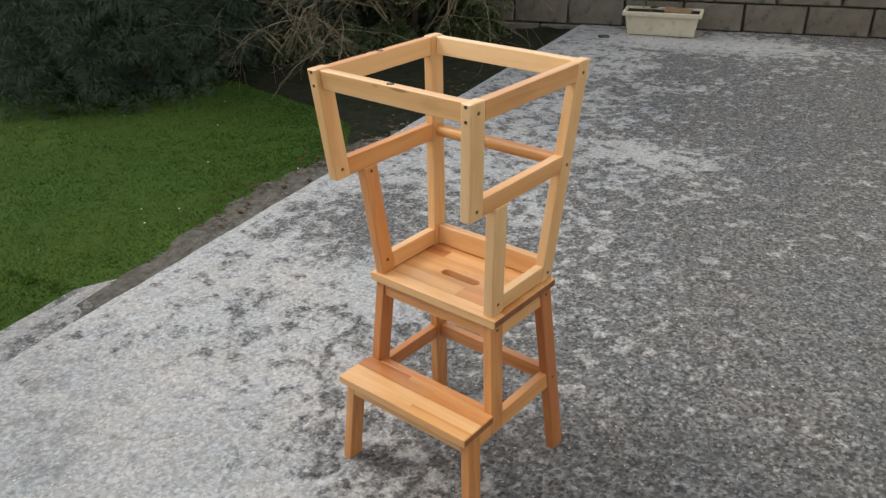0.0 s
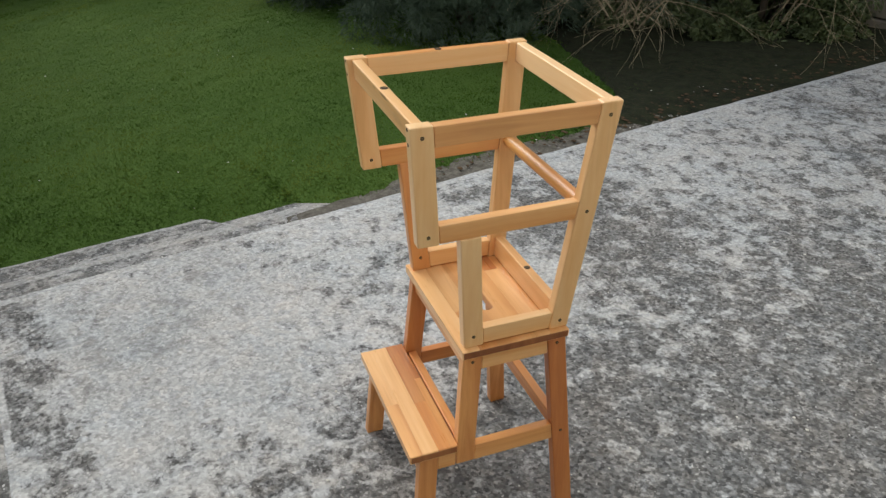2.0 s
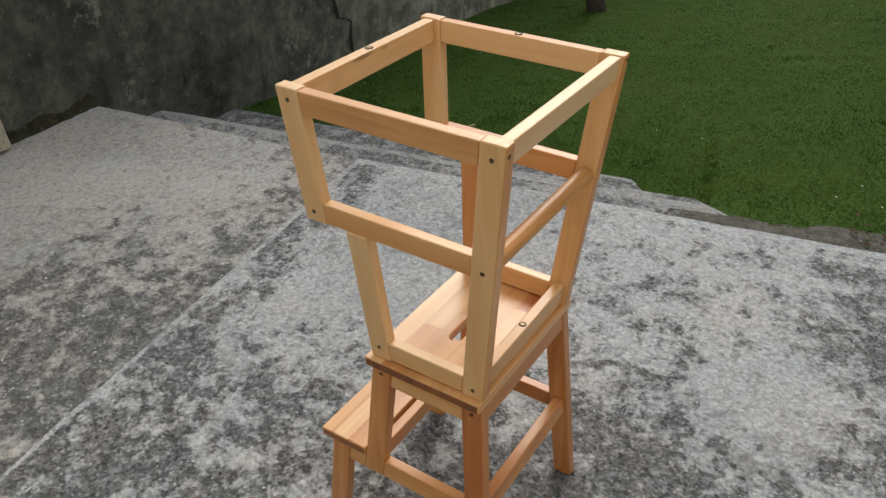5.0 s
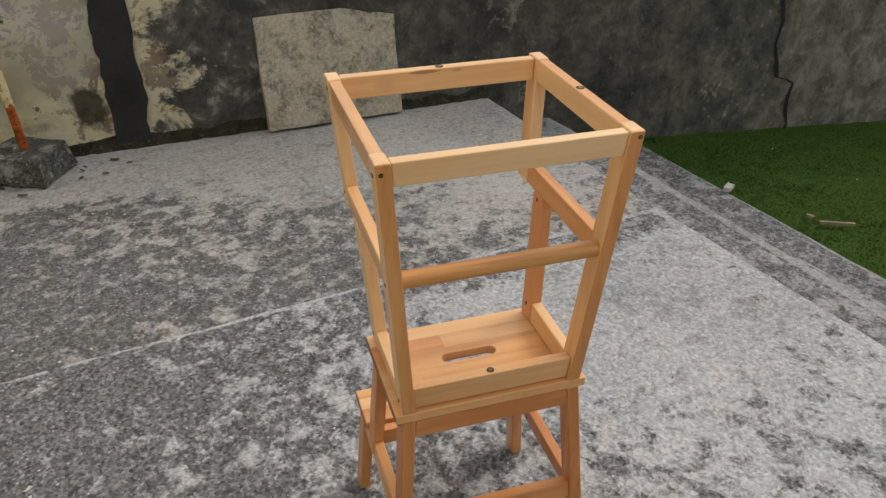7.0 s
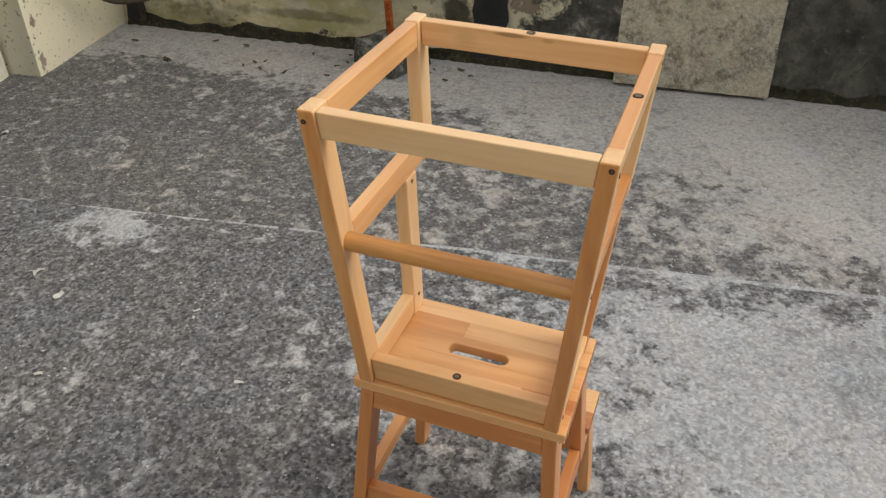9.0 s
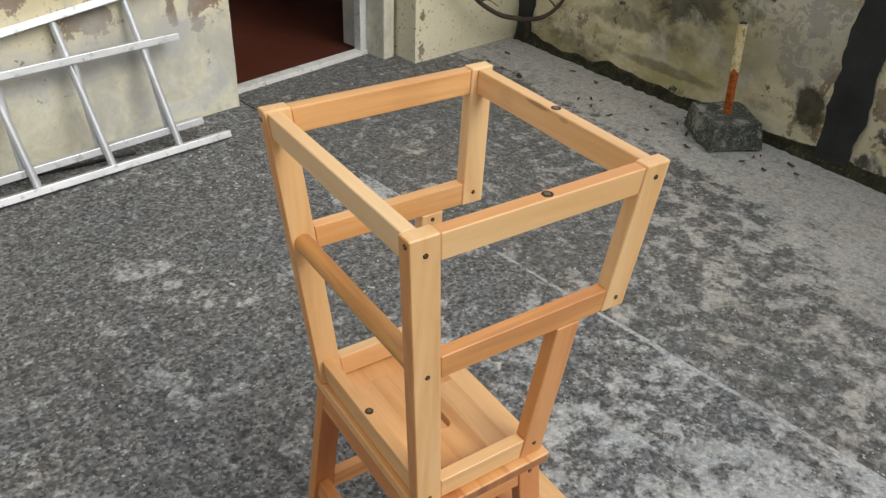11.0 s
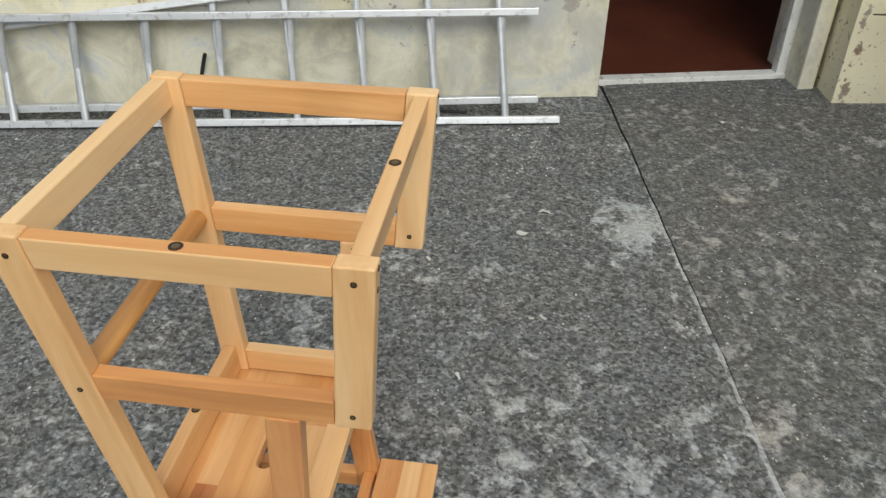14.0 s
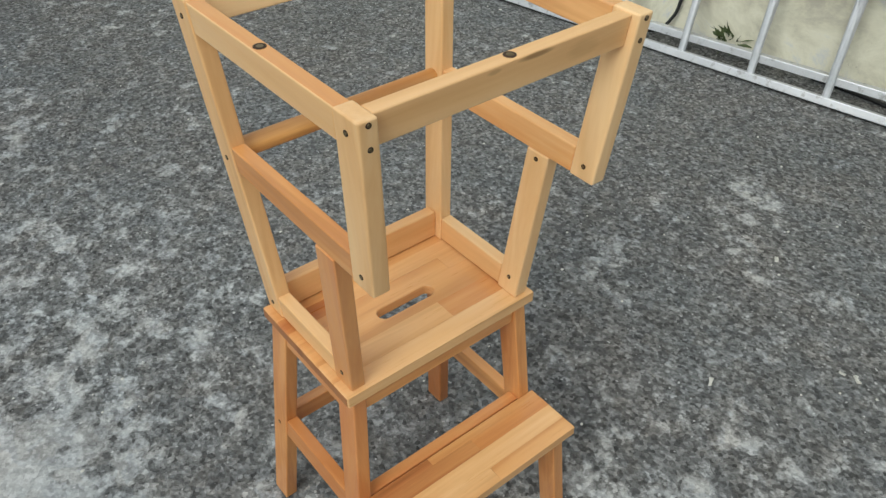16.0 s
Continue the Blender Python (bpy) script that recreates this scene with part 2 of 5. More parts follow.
CONC_N = concrete("terrace_concrete", (0.146, 0.148, 0.148), (0.410, 0.421, 0.424),
                  ((-1.45, 0.66), (-0.6, 0.57), (0.0, 0.38), (0.6, 0.22), (1.1, 0.12), (2.4, 0.08)),
                  ((-0.85, -0.28, 0.62, 0.52, 0.52), (-0.45, -0.6, 0.40, 0.30, 0.20), (1.28, -0.92, 0.25, 0.16, 0.62), (1.40, -0.10, 0.20, 0.16, 0.42), (-0.48, 0.74, 0.34, 0.26, 0.40), (-0.75, 1.25, 0.5, 0.38, -0.3), (-0.15, 1.2, 0.3, 0.22, -0.2), (-1.15, 1.0, 0.3, 0.25, -0.15),
                   (0.0, 2.4, 0.6, 0.25, 0.4), (-0.2, 3.0, 1.2, 1.2, -0.10), (0.2, 4.9, 1.6, 0.4, 0.45), (-0.05, 0.5, 0.4, 0.4, -0.14), (0.9, 0.1, 0.22, 0.16, 0.25)),
                  ((1, -0.911, -0.0827, 0.013, 0.5, 1.9), (1, -0.81, -0.0827, 0.10, -0.17, -0.2), (0, -1.375, 0.0438, 0.022, 0.6, 3.0)), 0.9)
CONC_S = concrete("terrace_concrete_sandy", (0.138, 0.138, 0.134), (0.395, 0.387, 0.366),
                  ((-1.5, 0.72), (-0.3, 0.48), (0.5, 0.36), (1.2, 0.22), (2.4, 0.14)),
                  ((-0.75, -2.0, 1.1, 0.50, 0.85), (1.6, -2.62, 1.6, 0.42, 0.85), (0.5, -2.38, 1.2, 0.44, 0.95), (-1.0, -1.5, 0.5, 0.6, 0.25)),
                  ((1, -1.0, -0.0827, 0.10, -0.12, 0.5), (0, -1.455, 0.045, 0.03, 0.6, 3.0)), 0.6)
CONC_STEP = concrete("step_concrete", (0.150, 0.152, 0.152), (0.32, 0.324, 0.320), ((-2.4, 0.36), (-1.4, 0.48)), ((-1.7, -1.9, 0.3, 0.4, 0.3),),
                     ((0, -1.805, 0.052, 0.028, 0.8, 3.0), (0, -2.31, 0.07, 0.030, 0.7, 3.0)), 0.8)
SLAB = concrete("paving_slab_concrete", (0.26, 0.235, 0.175), (0.50, 0.455, 0.35), ((-2.0, 0.64), (2.4, 0.64)), (), (), 0.45, 0.3)
GREYSLAB = concrete("grey_paving_concrete", (0.20, 0.205, 0.195), (0.46, 0.465, 0.44), ((-2.0, 0.8), (2.4, 0.8)), (), (), 0.3, 0.3)
FOOT = concrete("dark_mossy_concrete", (0.085, 0.090, 0.076), (0.27, 0.28, 0.25), ((-2.0, 0.35), (2.4, 0.35)), (), (), 0.6)


def render_wall(name):
    """Old dark rendered wall: damp blotches, drip streaks and pale lichen."""
    s = Shade(name, 0.95)
    damp = s.noise(2.0, 6, 0.68, s.mapped((1.0, 1.0, 0.6)), 0.5)
    blot = s.noise(8.0, 6, 0.7, None, 0.4)
    fine = s.noise(26.0, 5, 0.7)
    tone = s.math("ADD", s.math("MULTIPLY", damp, 0.5), s.math("MULTIPLY", blot, 0.5))
    base = s.ramp(tone, (0.38, (0.034, 0.035, 0.032)), (0.5, (0.115, 0.110, 0.098)), (0.60, (0.235, 0.222, 0.196)))
    base = s.mix(s.math("MULTIPLY", s.ramp(fine, (0.60, G(0)), (0.68, G(1))), 0.55), base, (0.30, 0.285, 0.25))
    base = s.mix(s.math("MULTIPLY", s.ramp(fine, (0.34, G(1)), (0.42, G(0))), 0.6), base, (0.03, 0.03, 0.027))
    pale = s.ramp(s.math("ADD", s.math("MULTIPLY", s.noise(1.4, 3), 0.5), s.math("MULTIPLY", s.noise(12.0, 6, 0.75), 0.5)), (0.60, G(0)), (0.63, G(1)))
    base = s.mix(s.math("MULTIPLY", pale, 0.7), base, (0.40, 0.385, 0.34))
    drip = s.noise(1.0, 4, 0.6, s.mapped((14, 14, 0.8)))
    base = s.mix(s.math("MULTIPLY", s.ramp(drip, (0.5, G(0)), (0.75, G(1))), 0.4), base, (0.05, 0.05, 0.043))
    # darker and greener by the terrace, paler further along the lawn
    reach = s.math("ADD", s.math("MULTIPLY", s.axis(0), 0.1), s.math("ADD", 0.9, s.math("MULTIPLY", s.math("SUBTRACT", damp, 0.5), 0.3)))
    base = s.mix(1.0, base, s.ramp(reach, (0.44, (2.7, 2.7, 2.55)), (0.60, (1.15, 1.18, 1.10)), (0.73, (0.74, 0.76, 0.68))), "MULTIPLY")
    s.set("Base Color", base).bump(s.math("ADD", damp, s.math("MULTIPLY", fine, 0.5)), 0.6, 0.02)
    return s.mat


def oval(s, a, at, half, b, by, wide):
    """The distance from an ellipse's centre, in its half axes."""
    d0 = s.math("DIVIDE", s.math("SUBTRACT", s.axis(a), at), half)
    d1 = s.math("DIVIDE", s.math("SUBTRACT", s.axis(b), by), wide)
    return s.math("SQRT", s.math("ADD", s.math("MULTIPLY", d0, d0), s.math("MULTIPLY", d1, d1)))


def limewash(name, grime):
    """Yellow limewash that flakes off brown and grey render."""
    s = Shade(name, 0.9)
    tone = s.noise(1.7, 4, 0.6)
    base = s.ramp(tone, (0.3, (0.66, 0.57, 0.36)), (0.55, (0.80, 0.73, 0.51)), (0.75, (0.84, 0.80, 0.64)))
    flake = s.math("ADD", s.math("MULTIPLY", s.noise(1.5, 3, 0.5, None, 0.3), 0.44), s.math("MULTIPLY", s.noise(13.0, 7, 0.75, None, 0.4), 0.60))
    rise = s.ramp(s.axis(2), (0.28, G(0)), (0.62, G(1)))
    clean = s.ramp(s.math("ADD", s.math("MULTIPLY", s.axis(1), 0.2), 0.5), (0.092, G(1)), (0.098, G(0)))
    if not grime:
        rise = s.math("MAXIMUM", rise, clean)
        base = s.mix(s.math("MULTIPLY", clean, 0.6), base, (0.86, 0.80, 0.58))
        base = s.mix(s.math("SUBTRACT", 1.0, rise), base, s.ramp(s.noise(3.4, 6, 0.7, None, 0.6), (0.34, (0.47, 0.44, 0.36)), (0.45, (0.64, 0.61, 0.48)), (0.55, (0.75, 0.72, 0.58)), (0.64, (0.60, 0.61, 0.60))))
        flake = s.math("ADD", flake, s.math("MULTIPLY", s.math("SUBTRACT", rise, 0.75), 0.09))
        for at, wide in ((-1.10, 0.07), (-0.92, 0.06), (-2.09, 0.035)):
            near = s.ramp(s.math("DIVIDE", s.math("ABSOLUTE", s.math("SUBTRACT", s.axis(1), at)), wide), (0.3, G(1)), (1.0, G(0)))
            flake = s.math("ADD", flake, s.math("MULTIPLY", near, 0.10))
        for qq, zz, rq, rz, gain in ((0.18, 0.56, 0.15, 0.13, 0.16), (-0.45, 0.50, 0.17, 0.09, 0.18), (0.72, 0.50, 0.24, 0.09, 0.15), (-0.22, 0.63, 0.10, 0.07, 0.13), (1.3, 0.62, 0.35, 0.16, 0.11), (-0.99, 0.50, 0.07, 0.14, 0.12), (-0.80, 0.45, 0.03, 0.12, 0.12)):
            flake = s.math("ADD", flake, s.math("MULTIPLY", s.ramp(oval(s, 1, qq, rq, 2, zz, rz), (0.2, G(1)), (1.3, G(0))), gain))
        for qq, zz, rq, rz in ((-0.45, 0.36, 0.45, 0.10), (0.35, 0.40, 0.35, 0.06), (-0.78, 0.38, 0.08, 0.10)):
            wash = s.ramp(s.math("ADD", oval(s, 1, qq, rq, 2, zz, rz), s.math("MULTIPLY", s.math("SUBTRACT", s.noise(6.0, 5, 0.7), 0.5), 1.6)), (0.5, G(1)), (1.2, G(0)))
            base = s.mix(s.math("MULTIPLY", wash, 0.55), base, (0.50, 0.51, 0.53))
        flake = s.math("SUBTRACT", flake, s.math("MULTIPLY", clean, 0.10))
        nick = s.math("MULTIPLY", s.ramp(s.noise(42.0, 3, 0.6), (0.63, G(0)), (0.67, G(1))), s.math("MULTIPLY", rise, 0.75))
        base = s.mix(nick, base, (0.24, 0.17, 0.11))
    bare = s.ramp(s.noise(5.0, 4), (0.35, (0.22, 0.13, 0.07)), (0.6, (0.34, 0.28, 0.22)))
    base = s.mix(s.ramp(flake, (0.590, G(0)), (0.604, G(1))), base, bare)
    grey = s.ramp(s.math("ADD", s.math("MULTIPLY", s.noise(1.1, 3), 0.7), s.math("MULTIPLY", s.noise(9.0, 5, 0.7), 0.3)), (0.53, G(0)), (0.60, G(1)))
    base = s.mix(s.math("MULTIPLY", grey, 0.55 if grime else s.math("SUBTRACT", 0.55, s.math("MULTIPLY", clean, 0.45))), base, (0.47, 0.47, 0.45))
    if grime:
        dirt = s.math("ADD", s.math("MULTIPLY", s.noise(1.6, 4, 0.6, s.mapped((0.9, 0.9, 1.7)), 0.4), 0.75), s.math("MULTIPLY", s.noise(11.0, 5, 0.7), 0.25))
        base = s.mix(s.math("MULTIPLY", s.ramp(dirt, (0.50, G(0)), (0.60, G(1))), s.ramp(s.axis(0), (0.50, G(0.25)), (0.80, G(0.8)))), base, (0.105, 0.092, 0.045))
        moss = s.math("ADD", s.math("MULTIPLY", s.noise(2.6, 5, 0.7, s.mapped((0.8, 0.8, 2.0))), 0.8), s.math("MULTIPLY", s.noise(20.0, 4, 0.7), 0.25))
        base = s.mix(s.math("MULTIPLY", s.ramp(moss, (0.47, G(0)), (0.64, G(1))), s.ramp(s.axis(0), (0.55, G(0.45)), (0.85, G(1)))), base, (0.44, 0.39, 0.19))
        base = s.mix(s.ramp(s.noise(3.4, 6, 0.7, None, 0.1), (0.60, G(0)), (0.64, G(1))), base, (0.035, 0.035, 0.032))
        rag = s.math("SUBTRACT", s.noise(5.0, 6, 0.72, None, 0.4), 0.5)
        for pp, zz, rp, rz, much in ((0.95, 0.56, 0.34, 0.20, 0.82), (0.31, 0.19, 0.07, 0.09, 0.95), (1.75, 0.72, 0.5, 0.28, 0.8), (1.35, 0.30, 0.22, 0.06, 0.5), (1.0, 0.13, 0.5, 0.03, 0.5)):
            d = s.math("ADD", oval(s, 0, pp, rp, 2, zz, rz), s.math("MULTIPLY", rag, 2.6))
            base = s.mix(s.math("MULTIPLY", s.ramp(d, (0.6, G(1)), (1.25, G(0))), much), base, s.ramp(s.noise(14.0, 4, 0.7), (0.35, (0.028, 0.027, 0.018)), (0.7, (0.085, 0.075, 0.042))))
        # bare damp render beyond the last of the limewash
        gone = s.ramp(s.math("ADD", s.math("ADD", s.math("MULTIPLY", s.axis(0), 1.4), 0.12), s.math("MULTIPLY", rag, 1.4)), (0.0, G(1)), (0.10, G(0)))
        bleak = s.ramp(s.noise(8.0, 6, 0.7, None, 0.4), (0.40, (0.040, 0.042, 0.034)), (0.56, (0.105, 0.102, 0.086)), (0.66, (0.34, 0.33, 0.28)))
        base = s.mix(gone, base, bleak)
    s.set("Base Color", base).bump(s.math("SUBTRACT", s.noise(30.0, 4), s.math("MULTIPLY", flake, 2.0)), 0.3, 0.01)
    return s.mat


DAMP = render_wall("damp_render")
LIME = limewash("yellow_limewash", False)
MOSSY = limewash("mossy_limewash", True)
s = Shade("bitumen_band", 0.8)
s.set("Base Color", s.ramp(s.noise(6.0, 5, 0.7), (0.3, (0.012, 0.013, 0.013)), (0.7, (0.035, 0.036, 0.035)))).bump(s.noise(25.0, 4), 0.4, 0.01)
BITUMEN = s.mat


def plain(name, a, b, scale, rough=0.8, metal=0.0, bump=0.2, stain=None):
    s = Shade(name, rough)
    base = s.ramp(s.noise(scale, 5, 0.62), (0.3, a), (0.7, b))
    if stain:
        base = s.mix(s.ramp(s.noise(scale * 3.1, 5, 0.7), (0.55, G(0)), (0.65, G(1))), base, stain)
    if rough >= 0.75:
        s.set("Specular IOR Level", 0.15)
    s.set("Base Color", base).set("Metallic", metal).bump(s.noise(scale * 5, 4), bump, 0.005)
    return s.mat


BLOCK = plain("concrete_block", (0.150, 0.132, 0.108), (0.27, 0.245, 0.205), 4.0, 0.95, 0, 0.5, (0.11, 0.12, 0.09))
MORTAR = plain("dark_mortar", (0.10, 0.092, 0.077), (0.18, 0.168, 0.143), 12.0, 0.95)
ALU = plain("aluminium", (0.62, 0.63, 0.65), (0.74, 0.75, 0.77), 9.0, 0.42, 0.55, 0.1, (0.45, 0.45, 0.45))
RUNG = plain("dull_aluminium", (0.50, 0.52, 0.54), (0.66, 0.67, 0.69), 12.0, 0.5, 0.5, 0.2)
WHITE = plain("white_frame_paint", (0.62, 0.62, 0.60), (0.80, 0.80, 0.78), 7.0, 0.5, 0, 0.1, (0.40, 0.37, 0.32))
CREAM = plain("flaking_cream_paint", (0.60, 0.45, 0.19), (0.86, 0.76, 0.46), 22.0, 0.7, 0, 0.6, (0.12, 0.06, 0.025))
REDFLOOR = plain("red_brown_floor", (0.075, 0.020, 0.012), (0.12, 0.036, 0.020), 3.0, 0.45)
# near black, for the light that doesn't reach into the room
INNER = plain("unlit_room_dark", (0.020, 0.017, 0.015), (0.034, 0.029, 0.025), 3.0, 0.9)
RUST = plain("rusty_painted_steel", (0.22, 0.045, 0.012), (0.58, 0.17, 0.04), 26.0, 0.8, 0.1, 0.6, (0.10, 0.025, 0.012))
PLASTIC = plain("cream_plastic", (0.62, 0.57, 0.42), (0.74, 0.70, 0.55), 6.0, 0.5, 0, 0.05, (0.58, 0.52, 0.38))
SOIL = plain("dark_soil", (0.018, 0.014, 0.010), (0.055, 0.043, 0.032), 22.0, 0.95, 0, 0.8)
BARK = plain("grey_brown_bark", (0.055, 0.045, 0.035), (0.13, 0.11, 0.085), 18.0, 0.95, 0, 0.7)
TWIG = plain("pale_bare_twig", (0.20, 0.165, 0.105), (0.44, 0.37, 0.25), 20.0, 0.9)
STONE = plain("field_stone", (0.14, 0.13, 0.12), (0.30, 0.29, 0.27), 9.0, 0.9, 0, 0.5)
PAPER = plain("bleached_scrap", (0.5, 0.49, 0.44), (0.68, 0.67, 0.62), 30.0, 0.8)
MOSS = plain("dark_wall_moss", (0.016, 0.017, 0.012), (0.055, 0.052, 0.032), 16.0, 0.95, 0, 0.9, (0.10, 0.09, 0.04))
TILE = plain("broken_clay_tile", (0.16, 0.10, 0.06), (0.30, 0.21, 0.13), 12.0, 0.9)
BLACK = plain("black_rubber", (0.012, 0.012, 0.012), (0.03, 0.03, 0.03), 20.0, 0.6)
LEAF_DARK = plain("dark_conifer", (0.045, 0.072, 0.052), (0.125, 0.170, 0.118), 3.0, 0.75)
LEAF_IVY = plain("ivy_leaf", (0.035, 0.055, 0.018), (0.10, 0.13, 0.045), 6.0, 0.6)
LEAF_BROWN = plain("dead_leaf", (0.045, 0.028, 0.016), (0.12, 0.08, 0.045), 9.0, 0.9)
SOIL_EDGE = plain("gritty_grey_soil", (0.058, 0.053, 0.042), (0.185, 0.172, 0.148), 26.0, 0.95, 0, 0.8, (0.09, 0.09, 0.07))
s = Shade("lawn_soil", 0.95)
s.set("Base Color", s.mix(s.ramp(s.noise(26.0, 5, 0.7), (0.35, G(0)), (0.65, G(1))),
                          s.ramp(s.noise(0.8, 4, 0.6), (0.35, (0.036, 0.078, 0.014)), (0.65, (0.062, 0.110, 0.020))), (0.054, 0.100, 0.018))).bump(s.noise(60.0, 4), 0.8, 0.02)
s.set("Specular IOR Level", 0.1)
LAWN = s.mat
# soil with the shade of the shrubs put into its colour
SHADY_SOIL = plain("shade_darkened_soil", (0.010, 0.012, 0.007), (0.028, 0.034, 0.016), 14.0, 0.95, 0, 0.8, (0.045, 0.035, 0.02))
s = Shade("grass_blade", 0.9)
s.set("Specular IOR Level", 0.12)
isle = s.nt.nodes.new("ShaderNodeNewGeometry").outputs["Random Per Island"]
patchy = s.math("ADD", s.math("MULTIPLY", s.noise(0.7, 3, 0.6), 0.6), s.math("MULTIPLY", s.noise(4.5, 4, 0.65), 0.4))
tone = s.math("ADD", s.math("MULTIPLY", isle, 0.22), s.math("MULTIPLY", s.math("SUBTRACT", patchy, 0.32), 2.5))
s.set("Base Color", s.ramp(tone, (0.2, (0.038, 0.084, 0.014)), (0.55, (0.072, 0.136, 0.023)), (0.95, (0.170, 0.215, 0.043))))
thin = s.nt.nodes.new("ShaderNodeBsdfTranslucent")
both = s.nt.nodes.new("ShaderNodeMixShader")
both.inputs[0].default_value = 0.5
s.nt.links.new(s.bsdf.inputs["Base Color"].links[0].from_socket, thin.inputs["Color"])
s.nt.links.new(s.bsdf.outputs[0], both.inputs[1])
s.nt.links.new(thin.outputs[0], both.inputs[2])
s.nt.links.new(both.outputs[0], s.nt.nodes["Material Output"].inputs["Surface"])
GRASS = s.mat


# ---- building helpers ----
def link(name, bm, mats, parent=None, label="", smooth=False):
    mesh = bpy.data.meshes.new(name)
    bmesh.ops.recalc_face_normals(bm, faces=bm.faces)
    bm.to_mesh(mesh)
    bm.free()
    for m in mats if isinstance(mats, (list, tuple)) else [mats]:
        mesh.materials.append(m)
    if smooth:
        mesh.polygons.foreach_set("use_smooth", [True] * len(mesh.polygons))
    ob = new(name, mesh)
    ob.parent = parent
    return tagged(ob, label)


def part(name, bm, material, parent, label="", smooth=False):
    return link(name, bm, material, parent, label, smooth)


def thing(name, label, category, m=None, group="", kind=""):
    ob = new(name)
    ob.empty_display_size = 0.05
    if m is not None:
        ob.matrix_basis = m
    return tagged(ob, label, category, group, kind)


def quad_prism(low, high, bevel=0.0, seg=2):
    """A prism from four bottom corners to four top corners."""
    bm = bmesh.new()
    a = [bm.verts.new(v) for v in low]
    b = [bm.verts.new(v) for v in high]
    bm.faces.new(a[::-1])
    bm.faces.new(b)
    for k in range(4):
        bm.faces.new((a[k], a[(k + 1) % 4], b[(k + 1) % 4], b[k]))
    if bevel:
        bmesh.ops.bevel(bm, geom=bm.edges[:], offset=bevel, segments=seg, profile=0.6, affect="EDGES")
    return bm


def rect(x0, x1, y0, y1, z):
    return [(x0, y0, z), (x1, y0, z), (x1, y1, z), (x0, y1, z)]


def box(x0, x1, y0, y1, z0, z1, bevel=0.003, seg=2):
    return quad_prism(rect(x0, x1, y0, y1, z0), rect(x0, x1, y0, y1, z1), bevel, seg)


def add_tube(bm, a, b, ra, rb, sides=6, cap=True):
    a, b = Vector(a), Vector(b)
    way = (b - a).normalized()
    side = way.orthogonal().normalized()
    up = way.cross(side)
    rings = []
    for at, r in ((a, ra), (b, rb)):
        rings.append([bm.verts.new(at + r * (side * math.cos(w) + up * math.sin(w))) for w in (2 * math.pi * k / sides for k in range(sides))])
    for k in range(sides):
        bm.faces.new((rings[0][k], rings[0][(k + 1) % sides], rings[1][(k + 1) % sides], rings[1][k]))
    if cap:
        bm.faces.new(rings[0][::-1])
        bm.faces.new(rings[1])
    return bm


def tube(a, b, ra, rb=None, sides=16):
    return add_tube(bmesh.new(), a, b, ra, ra if rb is None else rb, sides)


def rough_up(bm, size, amount, seed=0.0):
    for v in bm.verts:
        n = noise.noise_vector(v.co * size + Vector((seed, seed * 2, -seed)))
        v.co += n * amount
    return bm


# The yard is turned against the tower: p runs from the lawn to the house, q along the house wall.
YARD = pose(0, 0, 0, 0, 0, 14)


def yard_wall_south(p):
    return -2.44 - 0.17 * p


def yard_wall_north(p):
    return 5.36 + 0.14 * p


# ---- the helper tower ----
CX = 0.0
tower = thing("helper_tower", "varnished beech child's helper tower made of two step stools", "learning tower", pose(CX, 0, 0))
POST_T, POST_W, GAP = 0.0240, 0.0425, 0.0005


def screw(at, axis, parent, r=0.0037, sunk=True):
    """A countersunk hole with the screw's head in it."""
    at = Vector(at)
    n = Vector(axis).normalized()
    bm = tube(at - n * 0.0006, at + n * 0.0005, r, r * 0.96, 14)
    hole = part("screw_hole", bm, RECESS, parent)
    bm = tube(at + n * 0.0003, at + n * 0.0009, r * 0.64, r * 0.56, 10)
    part("screw", bm, SCREW, parent)
    return hole


def post(name, side, z0, y0, x0, z1, y1, x1, mat, width=POST_W, w1=None):
    """A leaning post; x is its outer face and y its middle, at the two heights."""
    w1 = w1 or width
    def section(x, y, z, w):
        xs = sorted((side * x, side * (x - POST_T)))
        return rect(xs[0], xs[1], y - w / 2, y + w / 2, z)
    ob = part(name, quad_prism(section(x0, y0, z0, width), section(x1, y1, z1, w1), 0.0034, 3), mat, tower, smooth=False)
    if name.startswith("back"):
        # the edge-grain side of the back posts is redder
        ob.data.materials.append(AMBER)
        for f in ob.data.polygons:
            if f.normal.y > 0.7:
                f.material_index = 1
    return ob


# Lean of the posts, as x (outer face) and y (middle) against the height.
def up_x(z):
    return 0.1694 + 0.076 * (z - 0.5)


def up_back(z):
    return 0.2207 + 0.092 * (z - 0.5)


def up_front(z):
    return 0.0291 - 0.0785 * (z - 0.5)


def up_short(z):
    return -0.0772 - 0.079 * (z - 0.803)


def plug(at, parent, r=0.0075):
    """A round plug hole in a rail's top with the screw's head in it; at is on the rail's surface."""
    x, y, z = at
    part("plug_hole", tube((x, y, z - 0.001), (x, y, z + 0.0006), r, r, 18), RECESS, parent)
    part("screw", tube((x, y, z - 0.001), (x, y, z + 0.0009), r * 0.62, r * 0.56, 14), SCREW, parent)


